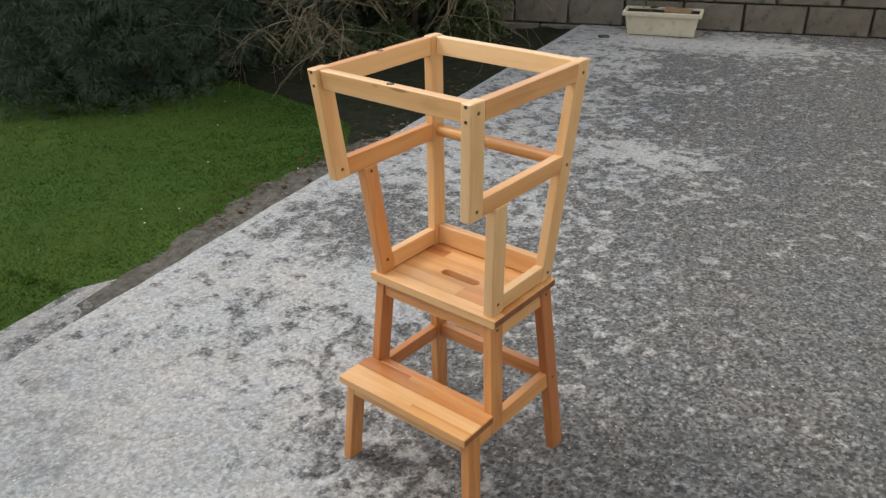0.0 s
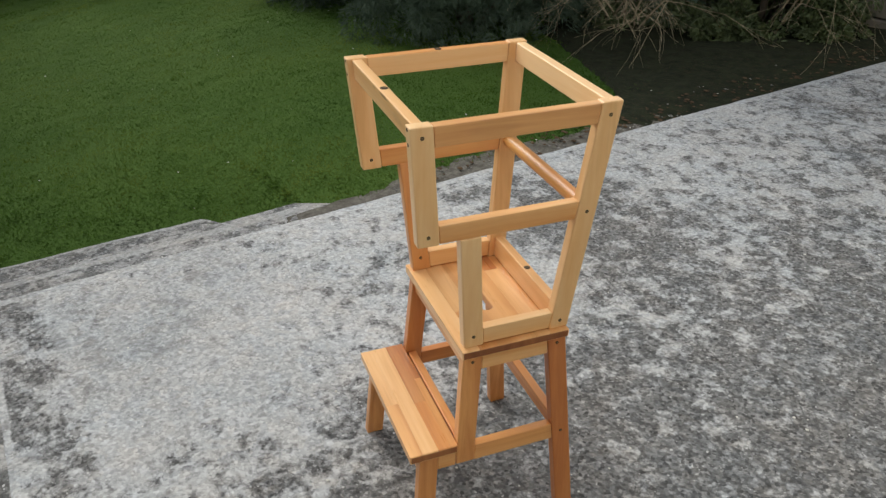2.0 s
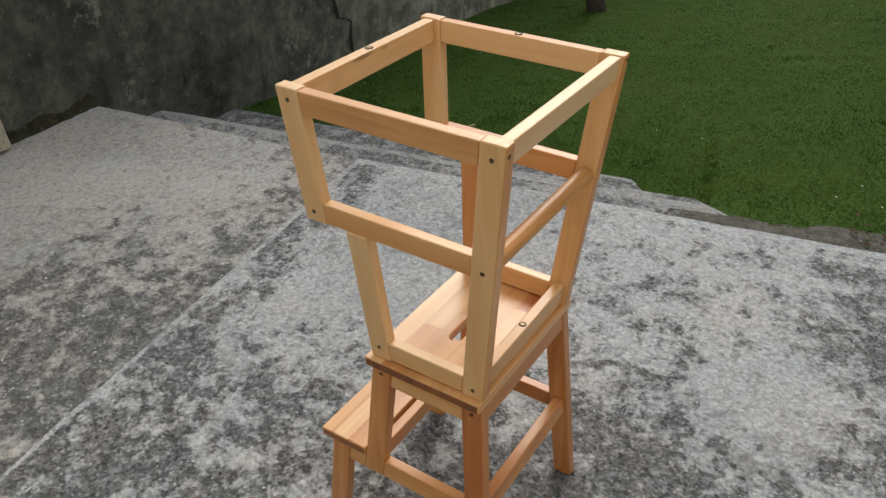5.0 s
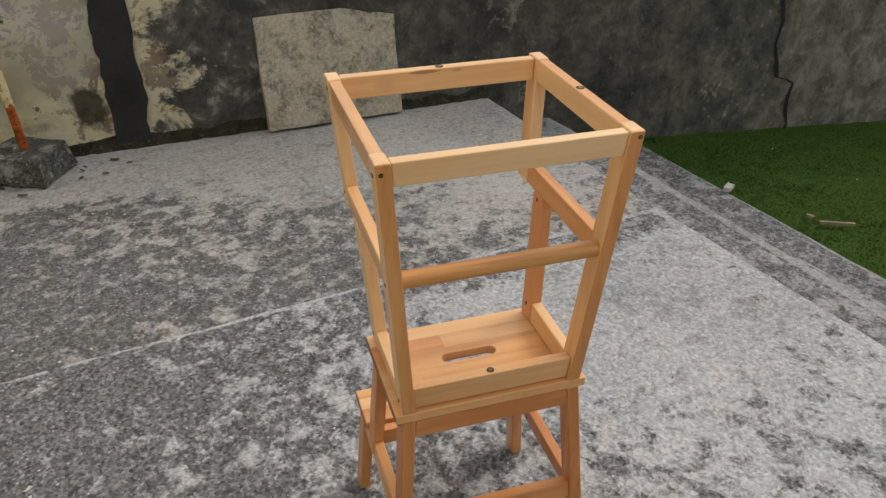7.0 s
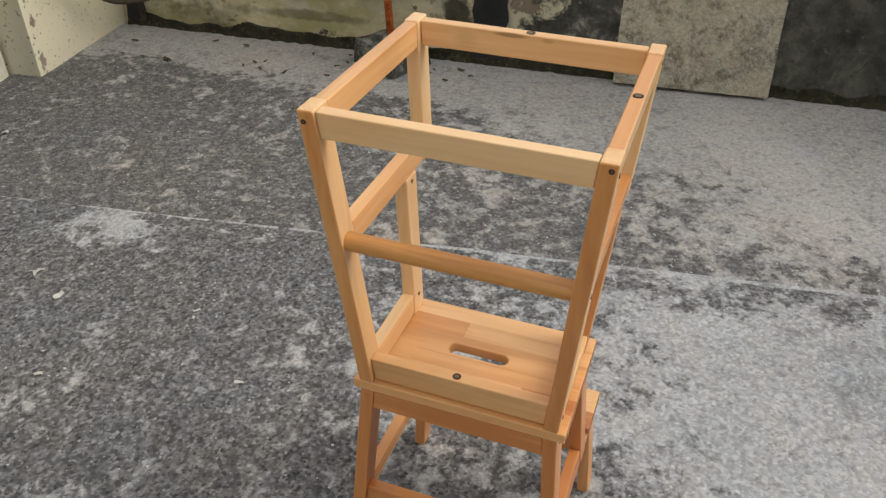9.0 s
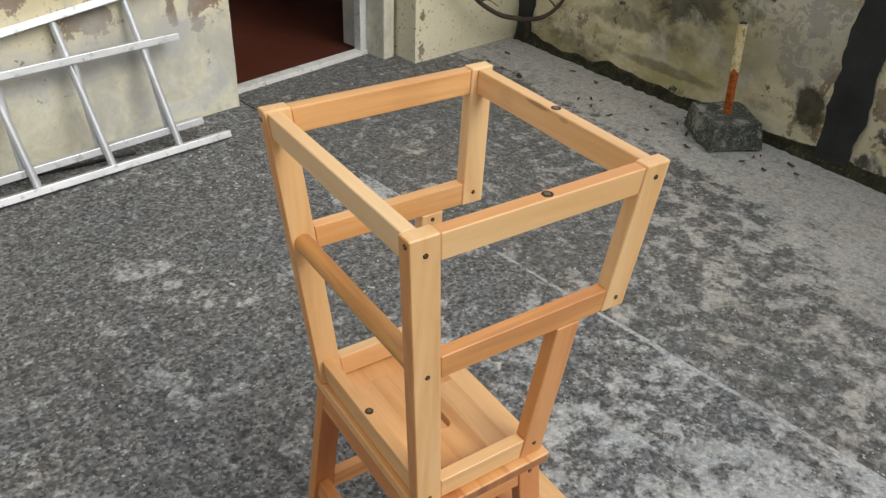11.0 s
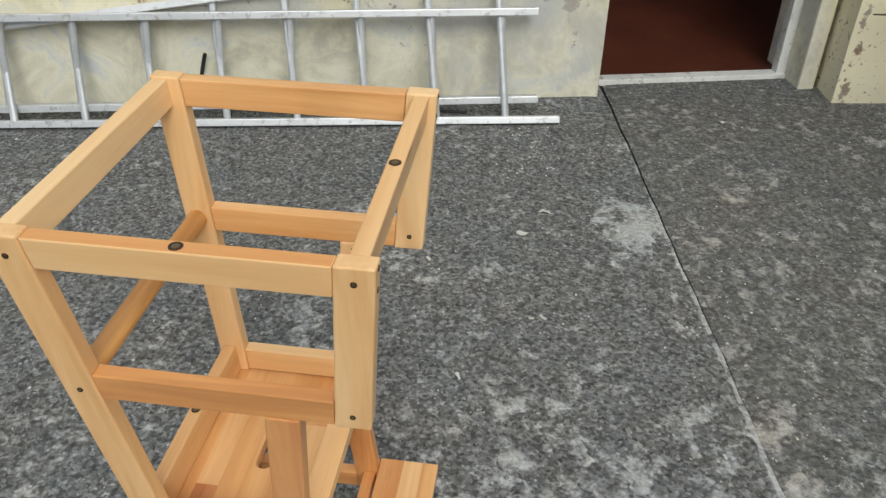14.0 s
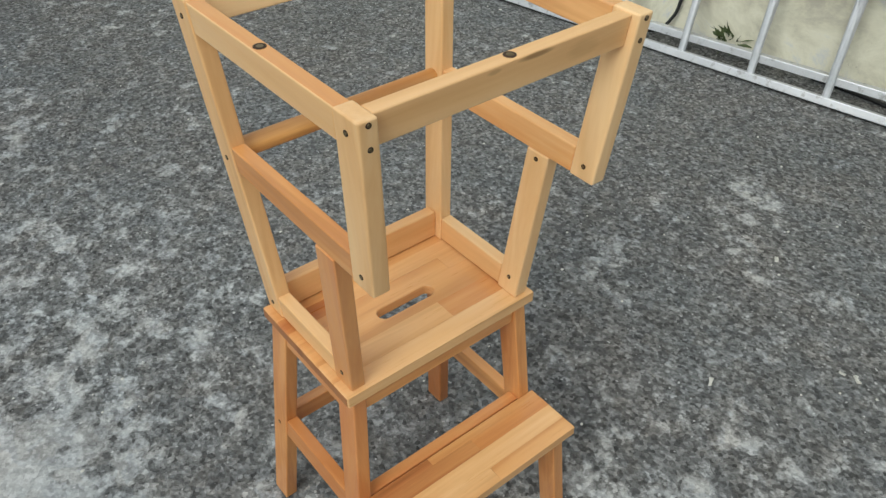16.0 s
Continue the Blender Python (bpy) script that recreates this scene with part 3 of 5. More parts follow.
TOP, RAIL = 1.0065, 0.040
for side in (1, -1):
    p = post("back_post", side, 0.5, up_back(0.5), up_x(0.5), TOP, up_back(TOP), up_x(TOP), LIGHT[2])
    for z in (0.981, 0.782, 0.520):
        screw((side * (up_x(z) + 0.0003), up_back(z), z), (side, 0, 0.055), p)
    z = 0.9895 if side > 0 else 0.9965
    screw((side * (up_x(z) - POST_T / 2 + 0.004), up_back(z) + POST_W / 2 + 0.0003, z), (0, 1, -0.08), p)
    p = post("middle_post", side, 0.5, up_front(0.5), up_x(0.5), 0.768, up_front(0.768), up_x(0.768), RED[2] if side < 0 else LIGHT[2])
    screw((side * (up_x(0.527) + 0.0003), up_front(0.527), 0.527), (side, 0, 0), p)
    screw((side * (up_x(0.527) - POST_T - 0.0003), up_front(0.527), 0.532), (-side, 0, 0), p)
    screw((side * (up_x(0.757) - POST_T - 0.0003), up_front(0.757), 0.757), (-side, 0, 0), p)
    p = post("short_post", side, 0.766, up_short(0.766), up_x(0.766), TOP, up_short(TOP), up_x(TOP), LIGHT[2])
    screw((side * (up_x(0.986) + 0.0003), up_short(0.986), 0.986), (side, 0, 0), p)
    screw((side * (up_x(0.787) + 0.0003), up_short(0.787), 0.787), (side, 0, 0), p)
    screw((side * (up_x(0.787) - POST_T - 0.0003), up_short(0.787), 0.787), (-side, 0, 0), p)
    for z in (1.0005, 0.9725):
        screw((side * (up_x(z) - POST_T / 2), up_short(z) - POST_W / 2 - 0.0003, z), (0, -1, 0), p, 0.0034)
    # top side rail, between the short post and the back post
    def side_rail(name, z0, z1, ya, yb, mat, t=0.021, inset=0.0015):
        """ya, yb: functions of the height for the two ends."""
        lo, hi = sorted((side * (up_x(z0) - inset), side * (up_x(z0) - inset - t)))
        lo1, hi1 = sorted((side * (up_x(z1) - inset), side * (up_x(z1) - inset - t)))
        low = [(lo, ya(z0), z0), (hi, ya(z0), z0), (hi, yb(z0), z0), (lo, yb(z0), z0)]
        high = [(lo1, ya(z1), z1), (hi1, ya(z1), z1), (hi1, yb(z1), z1), (lo1, yb(z1), z1)]
        return part(name, quad_prism(low, high, 0.0027, 3), mat, tower)
    r = side_rail("top_side_rail", TOP - 0.002 - RAIL, TOP - 0.002, lambda z: up_short(z) + POST_W / 2 + GAP, lambda z: up_back(z) - POST_W / 2 - GAP, FIGURED if side > 0 else LIGHT[1])
    if side < 0:
        # its top edge is redder heartwood
        r.data.materials.append(AMBER_Y)
        for f in r.data.polygons:
            if f.normal.z > 0.7:
                f.material_index = 1
        plug((side * (up_x(TOP) - 0.012), 0.086, TOP - 0.002), r)
    side_rail("middle_side_rail", 0.7675, 0.807, lambda z: up_short(z) + POST_W / 2 + GAP, lambda z: up_back(z) - POST_W / 2 - GAP, AMBER_Y if side < 0 else WOOD[1])
    side_rail("low_side_rail", 0.503, 0.543, lambda z: up_front(z) + POST_W / 2 + GAP, lambda z: up_back(z) - POST_W / 2 - GAP, LIGHT[1])


def cross_rail(name, z0, z1, y0, y1, mat, inset=POST_T + GAP, t=0.021, xf=up_x):
    low = [(-xf(z0) + inset, y0, z0), (xf(z0) - inset, y0, z0), (xf(z0) - inset, y0 + t, z0), (-xf(z0) + inset, y0 + t, z0)]
    high = [(-xf(z1) + inset, y1, z1), (xf(z1) - inset, y1, z1), (xf(z1) - inset, y1 + t, z1), (-xf(z1) + inset, y1 + t, z1)]
    return part(name, quad_prism(low, high, 0.0027, 3), mat, tower)


zt = TOP - 0.002
r = cross_rail("top_front_rail", zt - RAIL, zt, up_short(zt - RAIL) - 0.0105, up_short(zt) - 0.0105, STREAKED)
plug((0.0, up_short(zt) + 0.0005, zt), r)
cross_rail("top_back_rail", zt - RAIL, zt, up_back(zt - RAIL) - 0.005, up_back(zt) - 0.005, LIGHT[0])
r = cross_rail("low_back_rail", 0.503, 0.5505, up_back(0.503) - 0.009, up_back(0.5505) - 0.009, LIGHT[0])
plug((0.003, up_back(0.55) + 0.001, 0.5505), r, 0.007)
bm = bmesh.new()
steps = 14
xs = [(-up_x(0.785) + POST_T - 0.002) + (2 * up_x(0.785) - 2 * POST_T + 0.004) * k / steps for k in range(steps + 1)]
for a, b in zip(xs, xs[1:]):
    add_tube(bm, (a, up_back(0.785) + 0.002, 0.787), (b, up_back(0.785) + 0.002, 0.787), 0.0148, 0.0148, 20, False)
bmesh.ops.remove_doubles(bm, verts=bm.verts, dist=0.0002)
part("dowel_bar", bm, PINE, tower, "amber-stained round pine bar", True)

# seat plate with its hand slot
def slot_board(x0, x1, y0, y1, z0, z1, slot=None):
    bm = bmesh.new()
    outer = [(x0, y0), (x1, y0), (x1, y1), (x0, y1)]
    edges = []
    def loop(points):
        vs = [bm.verts.new((x, y, z1)) for x, y in points]
        es = [bm.edges.new((vs[k], vs[(k + 1) % len(vs)])) for k in range(len(vs))]
        edges.extend(es)
        return es
    rim = loop(outer)
    if slot:
        cx, cy, half, r = slot
        pts = [(cx + half + r * math.cos(a), cy + r * math.sin(a)) for a in (radians(-90 + 18 * k) for k in range(11))]
        pts += [(cx - half + r * math.cos(a), cy + r * math.sin(a)) for a in (radians(90 + 18 * k) for k in range(11))]
        loop(pts)
    bmesh.ops.triangle_fill(bm, edges=edges, use_beauty=True)
    bmesh.ops.recalc_face_normals(bm, faces=bm.faces)
    ret = bmesh.ops.extrude_face_region(bm, geom=bm.faces[:])
    for v in (g for g in ret["geom"] if isinstance(g, bmesh.types.BMVert)):
        v.co.z = z0
    def joint_edge(e):
        return any(all(abs(v.co.y - y) < 1e-5 for v in e.verts) for y in (y0, y1))
    rims = [e for e in bm.edges if abs(e.calc_face_angle(0)) > 1.0 and not joint_edge(e)]
    bmesh.ops.bevel(bm, geom=rims, offset=0.0030, segments=3, profile=0.6, affect="EDGES")
    return bm


def stave(x0, x1, y0, y1, z0, z1, mat, board, ends):
    """One glued stave; the edges on the board's outside (ends: x, x, y, y) are rounded."""
    bm = box(x0, x1, y0, y1, z0, z1, 0)
    def outside(v):
        return [abs(v.co[k // 2] - ends[k]) < 1e-5 for k in range(4)]
    round_edges = [e for e in bm.edges if any(a and b for a, b in zip(outside(e.verts[0]), outside(e.verts[1])))]
    if round_edges:
        bmesh.ops.bevel(bm, geom=round_edges, offset=0.0032, segments=3, profile=0.6, affect="EDGES")
    return part("stave", bm, mat, board)


def stave_board(board, rows, z0, z1, ends):
    """rows: (y0, y1, ((x end, material), ...)) of the staves, from the left end on."""
    for y0, y1, pieces in rows:
        x = ends[0]
        for x1, mat in pieces:
            stave(x + (0 if x == ends[0] else 0.00015), x1, y0 + 0.00015, y1, z0, z1 + 0.0002 * math.sin(31 * x1 + 17 * y0), mat, board, ends)
            x = x1


W0, L0, R0 = STAVE_W, STAVE_L, STAVE_R
seat = part("seat_board", slot_board(-0.1816, 0.1816, 0.0785, 0.1320, 0.4805, 0.5, (0.004, 0.111, 0.0415, 0.0125)), W0, tower, "glued-stave beech seat board with a hand slot")
SEAT_ENDS = (-0.1816, 0.1816, 0.0, 0.2415)
stave_board(seat, ((0.0, 0.0375, ((0.1816, L0),)),
                   (0.0375, 0.0785, ((0.042, L0), (0.1816, R0))),
                   (0.1320, 0.1640, ((0.11, W0), (0.1816, L0))),
                   (0.1640, 0.1970, ((-0.09, R0), (0.1816, L0))),
                   (0.1970, 0.2415, ((0.1816, W0),))), 0.4805, 0.5, SEAT_ENDS)
for side in (1, -1):
    part("seat_end_grain", box(*sorted((side * 0.1805, side * 0.1824)), 0.003, 0.2385, 0.4825, 0.4975, 0.0005, 1), END, tower, "dark end grain of the seat board")
    part("step_end_grain", box(*sorted((side * 0.1908, side * 0.1926)), -0.1155, -0.013, 0.2450, 0.2600, 0.0005, 1), END, tower, "dark end grain of the step board")


# lower stool
def lo_x(z):
    return 0.1694 + 0.074 * (0.48 - z)


def lo_back(z):
    return 0.2195 + 0.086 * (0.48 - z)


def lo_front(z):
    return 0.0285 - 0.075 * (0.48 - z)


def lo_short(z):
    return -0.0933 + 0.079 * z


for side in (1, -1):
    p = post("back_leg", side, 0.0, lo_back(0), lo_x(0), 0.4805, lo_back(0.4805), lo_x(0.4805), RED[2] if side > 0 else WOOD[2])
    for z in (0.462, 0.222):
        screw((side * (lo_x(z) + 0.0003), lo_back(z), z), (side, 0, 0), p)
    p = post("front_leg", side, 0.205, lo_front(0.205), lo_x(0.205), 0.4805, lo_front(0.4805), lo_x(0.4805), WOOD[2] if side > 0 else RED[2])
    screw((side * (lo_x(0.462) + 0.0003), lo_front(0.462), 0.462), (side, 0, 0), p)
    post("step_leg", side, 0.0, lo_short(0), lo_x(0), 0.246, lo_short(0.246), lo_x(0.246), WOOD[2])
    ins = POST_T
    def lower_rail(name, z0, z1, ya, yb, mat, t=0.021, inset=0.002):
        def sect(z):
            lo, hi = sorted((side * (lo_x(z) - inset), side * (lo_x(z) - inset - t)))
            return [(lo, ya(z), z), (hi, ya(z), z), (hi, yb(z), z), (lo, yb(z), z)]
        return part(name, quad_prism(sect(z0), sect(z1), 0.0027, 3), mat, tower)
    lower_rail("seat_side_apron", 0.438, 0.4795, lambda z: lo_front(z) + POST_W / 2 + GAP, lambda z: lo_back(z) - POST_W / 2 - GAP, WOOD[1])
    lower_rail("lower_side_rail", 0.203, 0.243, lambda z: lo_short(z) + POST_W / 2 + GAP, lambda z: lo_front(z) - POST_W / 2 - GAP, WOOD[1])
    lower_rail("lower_side_rail", 0.203, 0.243, lambda z: lo_front(z) + POST_W / 2 + GAP, lambda z: lo_back(z) - POST_W / 2 - GAP, WOOD[1])

cross_rail("seat_front_apron", 0.442, 0.4795, 0.012, 0.010, WOOD[0], 0.024, xf=lo_x)
cross_rail("seat_back_apron", 0.442, 0.4795, lo_back(0.442) - 0.002, lo_back(0.4795) - 0.002, WOOD[0], 0.024, xf=lo_x)
cross_rail("lower_back_rail", 0.203, 0.243, lo_back(0.203) - 0.008, lo_back(0.243) - 0.008, WOOD[0], 0.024, xf=lo_x)
cross_rail("step_back_rail", 0.214, 0.256, lo_front(0.214) - 0.016, lo_front(0.256) - 0.016, RED[0], 0.024, xf=lo_x)
cross_rail("step_front_apron", 0.205, 0.2455, lo_short(0.205) - 0.021, lo_short(0.2455) - 0.021, WOOD[0], 0.024, xf=lo_x)
step = part("step_board", box(-0.1916, 0.1916, -0.1180, -0.0105, 0.2430, 0.2470, 0.0005), W0, tower, "glued-stave beech step board with dark heartwood streaks")
stave_board(step, ((-0.1185, -0.0900, ((0.02, L0), (0.1918, W0))),
                   (-0.0900, -0.0545, ((0.1918, L0),)),
                   (-0.0545, -0.0265, ((0.032, HEART), (0.1918, R0))),
                   (-0.0265, -0.0100, ((-0.05, HEART), (0.1918, W0)))), 0.2472, 0.2623, (-0.1918, 0.1918, -0.1185, -0.0100))

# ---- terrace ----
def sheet(name, corners, z_top, depth, mat, cells=(24, 24), wobble=0.004, bevel_edge=0.0, label="", kind="structure", cat=""):
    """A slab over four plan corners, with a slightly uneven top."""
    bm = bmesh.new()
    a, b, c, d = (Vector((*k, 0)) for k in corners)
    nx, ny = cells
    grid = []
    for j in range(ny + 1):
        row = []
        for i in range(nx + 1):
            u, v = i / nx, j / ny
            at = a.lerp(b, u).lerp(d.lerp(c, u), v)
            z = z_top + wobble * (noise.noise(at * 1.3) + 0.5 * noise.noise(at * 4.0))
            rim = i in (0, nx) or j in (0, ny)
            row.append(bm.verts.new((at.x + (0.006 * noise.noise(at * 9.0) if rim else 0), at.y + (0.006 * noise.noise(at * 7.0 + Vector((3, 1, 0))) if rim else 0), z - (bevel_edge if rim else 0))))
        grid.append(row)
    for j in range(ny):
        for i in range(nx):
            bm.faces.new((grid[j][i], grid[j][i + 1], grid[j + 1][i + 1], grid[j + 1][i]))
    rim = [e for e in bm.edges if e.is_boundary]
    ret = bmesh.ops.extrude_edge_only(bm, edges=rim)
    for v in (g for g in ret["geom"] if isinstance(g, bmesh.types.BMVert)):
        v.co.z = z_top - depth
    ob = link(name, bm, mat)
    ob.matrix_basis = YARD
    return tagged(ob, label, cat, "", kind)


JOINT_W, JOINT_E = -0.80, -1.11
def joint(p):
    return JOINT_W + (JOINT_E - JOINT_W) * (p + 1.42) / (2.33 + 1.42)


sheet("terrace_north", [(-1.43, joint(-1.43) - 0.008), (2.60, joint(2.60) + 0.011), (2.60, 6.6), (-1.15, 5.6)], 0.0, 0.5, CONC_N, (60, 110), 0.003, 0.004, "mottled grey exposed-aggregate concrete terrace slab with dark lichen", cat="terrace")
sheet("terrace_south", [(-1.555, -2.3), (2.60, -3.1), (2.60, joint(2.60) - 0.005), (-1.43, joint(-1.41) - 0.001)], -0.006, 0.5, CONC_S, (60, 36), 0.003, 0.004, "sandy grey concrete terrace slab beside the damp wall", cat="terrace")
sheet("step_upper", [(-1.93, -2.2), (-1.35, -2.3), (-1.25, 1.35), (-1.85, 0.50)], -0.18, 0.5, CONC_STEP, (10, 60), 0.006, 0.006, "worn grey concrete step along the terrace edge", cat="step")
sheet("step_lower", [(-2.43, -2.1), (-1.80, -2.2), (-1.78, 0.66), (-2.30, 0.20)], -0.37, 0.4, CONC_STEP, (10, 60), 0.008, 0.006, "lower concrete step half sunk in the lawn", cat="step")


# ---- lawn ----
def smooth(a):
    a = min(1.0, max(0.0, a))
    return a * a * (3 - 2 * a)


def lawn_z(p, q):
    south = -0.385 - 0.10 * max(0.0, -p - 2.45)
    north = -0.05 - 0.09 * max(0.0, -p - 1.5)
    near = float(np.interp(q, [0.14, 0.36, 0.54, 1.0, 1.7, 2.4], [0.0, 0.12, 0.56, 0.76, 0.93, 1.0]))
    out = float(np.interp(q, [-1.0, 0.2, 1.4, 2.4], [0.0, 0.35, 0.85, 1.0]))
    z = south + (north - south) * (near + (out - near) * smooth((-p - 2.2) / 0.9))
    z = max(z, -2.2)
    if p > -1.3:
        z = min(z, -0.3)
    return z + 0.02 * noise.noise(Vector((p * 1.7, q * 1.7, 0))) + 0.008 * noise.noise(Vector((p * 6, q * 6, 4)))


bm = bmesh.new()
ps = [-90, -60, -40, -28, -20] + [-14 + 0.4 * k for k in range(15)] + [-8 + 0.14 * k for k in range(32)] + [-3.52 + 0.07 * k for k in range(38)] + [-0.8, 0, 2, 6, 20, 60]
qs = [-80, -40, -20, -10, -6] + [-4 + 0.16 * k for k in range(22)] + [-0.48 + 0.07 * k for k in range(30)] + [1.62 + 0.14 * k for k in range(25)] + [5.2, 5.8, 7, 9, 12, 18, 30, 60, 90]
grid = [[bm.verts.new((p, q, lawn_z(p, q))) for p in ps] for q in qs]
for j in range(len(qs) - 1):
    for i in range(len(ps) - 1):
        bm.faces.new((grid[j][i], grid[j][i + 1], grid[j + 1][i + 1], grid[j + 1][i]))
ground = link("ground", bm, LAWN, None, "green lawn on ground that falls away from the terrace", True)
ground.matrix_basis = YARD
tagged(ground, kind="structure", category="lawn")


def wall(name, a, b, z0, z1, thick, mat, label, cat="wall", side=1, cut=None):
    """A straight wall from plan point a to b; its thickness lies to one side of that line."""
    a, b = Vector((*a, 0)), Vector((*b, 0))
    way = (b - a).normalized()
    off = Vector((-way.y, way.x, 0)) * thick * side
    n = max(2, int((b - a).length / 0.12))
    m = max(2, int((z1 - z0) / 0.12))
    bm = bmesh.new()
    g = []
    for j in range(m + 1):
        row = []
        for i in range(n + 1):
            at = a.lerp(b, i / n)
            k = 0.012 * noise.noise(Vector((at.x * 2, at.y * 2, j * 0.25))) + 0.005 * noise.noise(Vector((at.x * 9, at.y * 9, j * 1.1)))
            at = at - off.normalized() * k
            row.append(bm.verts.new((at.x, at.y, z0 + (z1 - z0) * j / m)))
        g.append(row)
    for j in range(m):
        for i in range(n):
            bm.faces.new((g[j][i], g[j][i + 1], g[j + 1][i + 1], g[j + 1][i]))
    rim = [e for e in bm.edges if e.is_boundary]
    ret = bmesh.ops.extrude_edge_only(bm, edges=rim)
    new_v = [v for v in ret["geom"] if isinstance(v, bmesh.types.BMVert)]
    for v in new_v:
        v.co += off
    ob = link(name, bm, mat)
    ob.matrix_basis = YARD
    return tagged(ob, label, cat, "", "structure")


S = yard_wall_south
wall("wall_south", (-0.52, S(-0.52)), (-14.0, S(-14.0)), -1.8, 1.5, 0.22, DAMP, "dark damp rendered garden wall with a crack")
wall("wall_south_limewashed", (2.36, S(2.36)), (-0.52, S(-0.52)), -0.3, 1.5, 0.22, MOSSY, "mossy yellow limewashed stretch of the garden wall")


def ragged_band(p0, p1, z0, z1, proud, thick):
    """A brushed-on band with uneven edges, standing just proud of the wall."""
    bm = bmesh.new()
    rows = []
    for k in range(49):
        z = z0 + (z1 - z0) * k / 48
        a = p0 + 0.022 * noise.noise(Vector((z * 6, 1, 0))) + 0.012 * noise.noise(Vector((z * 21, 4, 0)))
        b = p1 + 0.022 * noise.noise(Vector((z * 5, 9, 0))) + 0.012 * noise.noise(Vector((z * 19, 7, 0)))
        rows.append([[bm.verts.new((p, S(p) + d, z)) for p in (a, (a + b) / 2, b)] for d in (proud, proud - thick)])
    for lo, hi in zip(rows, rows[1:]):
        for i in range(2):
            bm.faces.new((lo[0][i], lo[0][i + 1], hi[0][i + 1], hi[0][i]))
        for i in (0, 2):
            bm.faces.new((lo[0][i], hi[0][i], hi[1][i], lo[1][i]))
    ob = link("trim_band", bm, BITUMEN, None, "black bitumen band brushed down the garden wall")
    ob.matrix_basis = YARD
    tagged(ob, category="damp band", kind="structure")


ragged_band(0.085, 0.235, -0.05, 1.49, 0.020, 0.05)
ragged_band(1.945, 2.055, -0.05, 1.49, 0.020, 0.05)
N = yard_wall_north
# ---- house wall with its doorway ----
DOOR0, DOOR1 = -1.062, -1.97


def HOUSE(q):
    return 2.335 + 0.042 * q


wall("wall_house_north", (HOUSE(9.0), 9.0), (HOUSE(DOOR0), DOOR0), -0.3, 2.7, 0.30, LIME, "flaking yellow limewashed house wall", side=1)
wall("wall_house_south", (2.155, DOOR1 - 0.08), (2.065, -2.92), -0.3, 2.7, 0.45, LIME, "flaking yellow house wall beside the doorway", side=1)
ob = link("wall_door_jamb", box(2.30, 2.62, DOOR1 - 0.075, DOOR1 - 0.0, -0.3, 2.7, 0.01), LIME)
ob.matrix_basis = YARD
tagged(ob, "flaking limewashed door jamb", "wall", "", "structure")
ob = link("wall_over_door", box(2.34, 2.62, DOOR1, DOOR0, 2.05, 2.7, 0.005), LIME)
ob.matrix_basis = YARD
tagged(ob, "limewashed wall above the doorway", "wall", "", "structure")

door = thing("door_1", "white-painted frame of an open doorway with a worn sill", "doorway", YARD, "", "structure")
part("frame_post", box(2.43, 2.48, DOOR0 - 0.045, DOOR0 - 0.001, 0.012, 2.05, 0.004), WHITE, door)
part("frame_post", box(2.43, 2.48, DOOR1 + 0.001, DOOR1 + 0.045, 0.012, 2.05, 0.004), WHITE, door)
part("sill", box(2.42, 2.48, DOOR1 + 0.002, DOOR0 - 0.002, -0.012, 0.016, 0.004), WHITE, door)

# Walls and ceiling carry the unlit room's darkness in their colour.
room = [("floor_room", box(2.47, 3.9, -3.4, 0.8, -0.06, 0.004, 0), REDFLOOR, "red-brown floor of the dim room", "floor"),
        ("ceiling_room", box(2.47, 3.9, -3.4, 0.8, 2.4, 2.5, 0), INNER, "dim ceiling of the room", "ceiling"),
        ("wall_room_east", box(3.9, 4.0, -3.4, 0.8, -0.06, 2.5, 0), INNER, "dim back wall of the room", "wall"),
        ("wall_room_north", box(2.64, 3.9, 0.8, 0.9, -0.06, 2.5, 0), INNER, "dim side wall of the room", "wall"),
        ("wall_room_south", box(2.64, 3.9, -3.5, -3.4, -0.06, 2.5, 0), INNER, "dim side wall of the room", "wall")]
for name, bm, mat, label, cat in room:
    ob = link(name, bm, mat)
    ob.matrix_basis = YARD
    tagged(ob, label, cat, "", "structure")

# ---- block wall at the far end ----
blockwall = thing("wall_north", "old grey concrete block garden wall behind the terrace", "wall", YARD, "", "structure")
core = quad_prism([(-9, N(-9) + 0.03, -1.5), (2.6, N(2.6) + 0.03, -1.5), (2.6, N(2.6) + 0.2, -1.5), (-9, N(-9) + 0.2, -1.5)],
                  [(-9, N(-9) + 0.03, 1.3), (2.6, N(2.6) + 0.03, 1.3), (2.6, N(2.6) + 0.2, 1.3), (-9, N(-9) + 0.2, 1.3)])
part("mortar_core", core, MORTAR, blockwall)
rng = random.Random(4)
unit = box(-0.218, 0.218, -0.02, 0.14, 0, 0.205, 0.007, 1)
rough_up(unit, 6.0, 0.004)
BLOCK_MESH = bpy.data.meshes.new("block")
unit.to_mesh(BLOCK_MESH)
unit.free()
BLOCK_MESH.materials.append(BLOCK)
turn = math.atan(0.14)
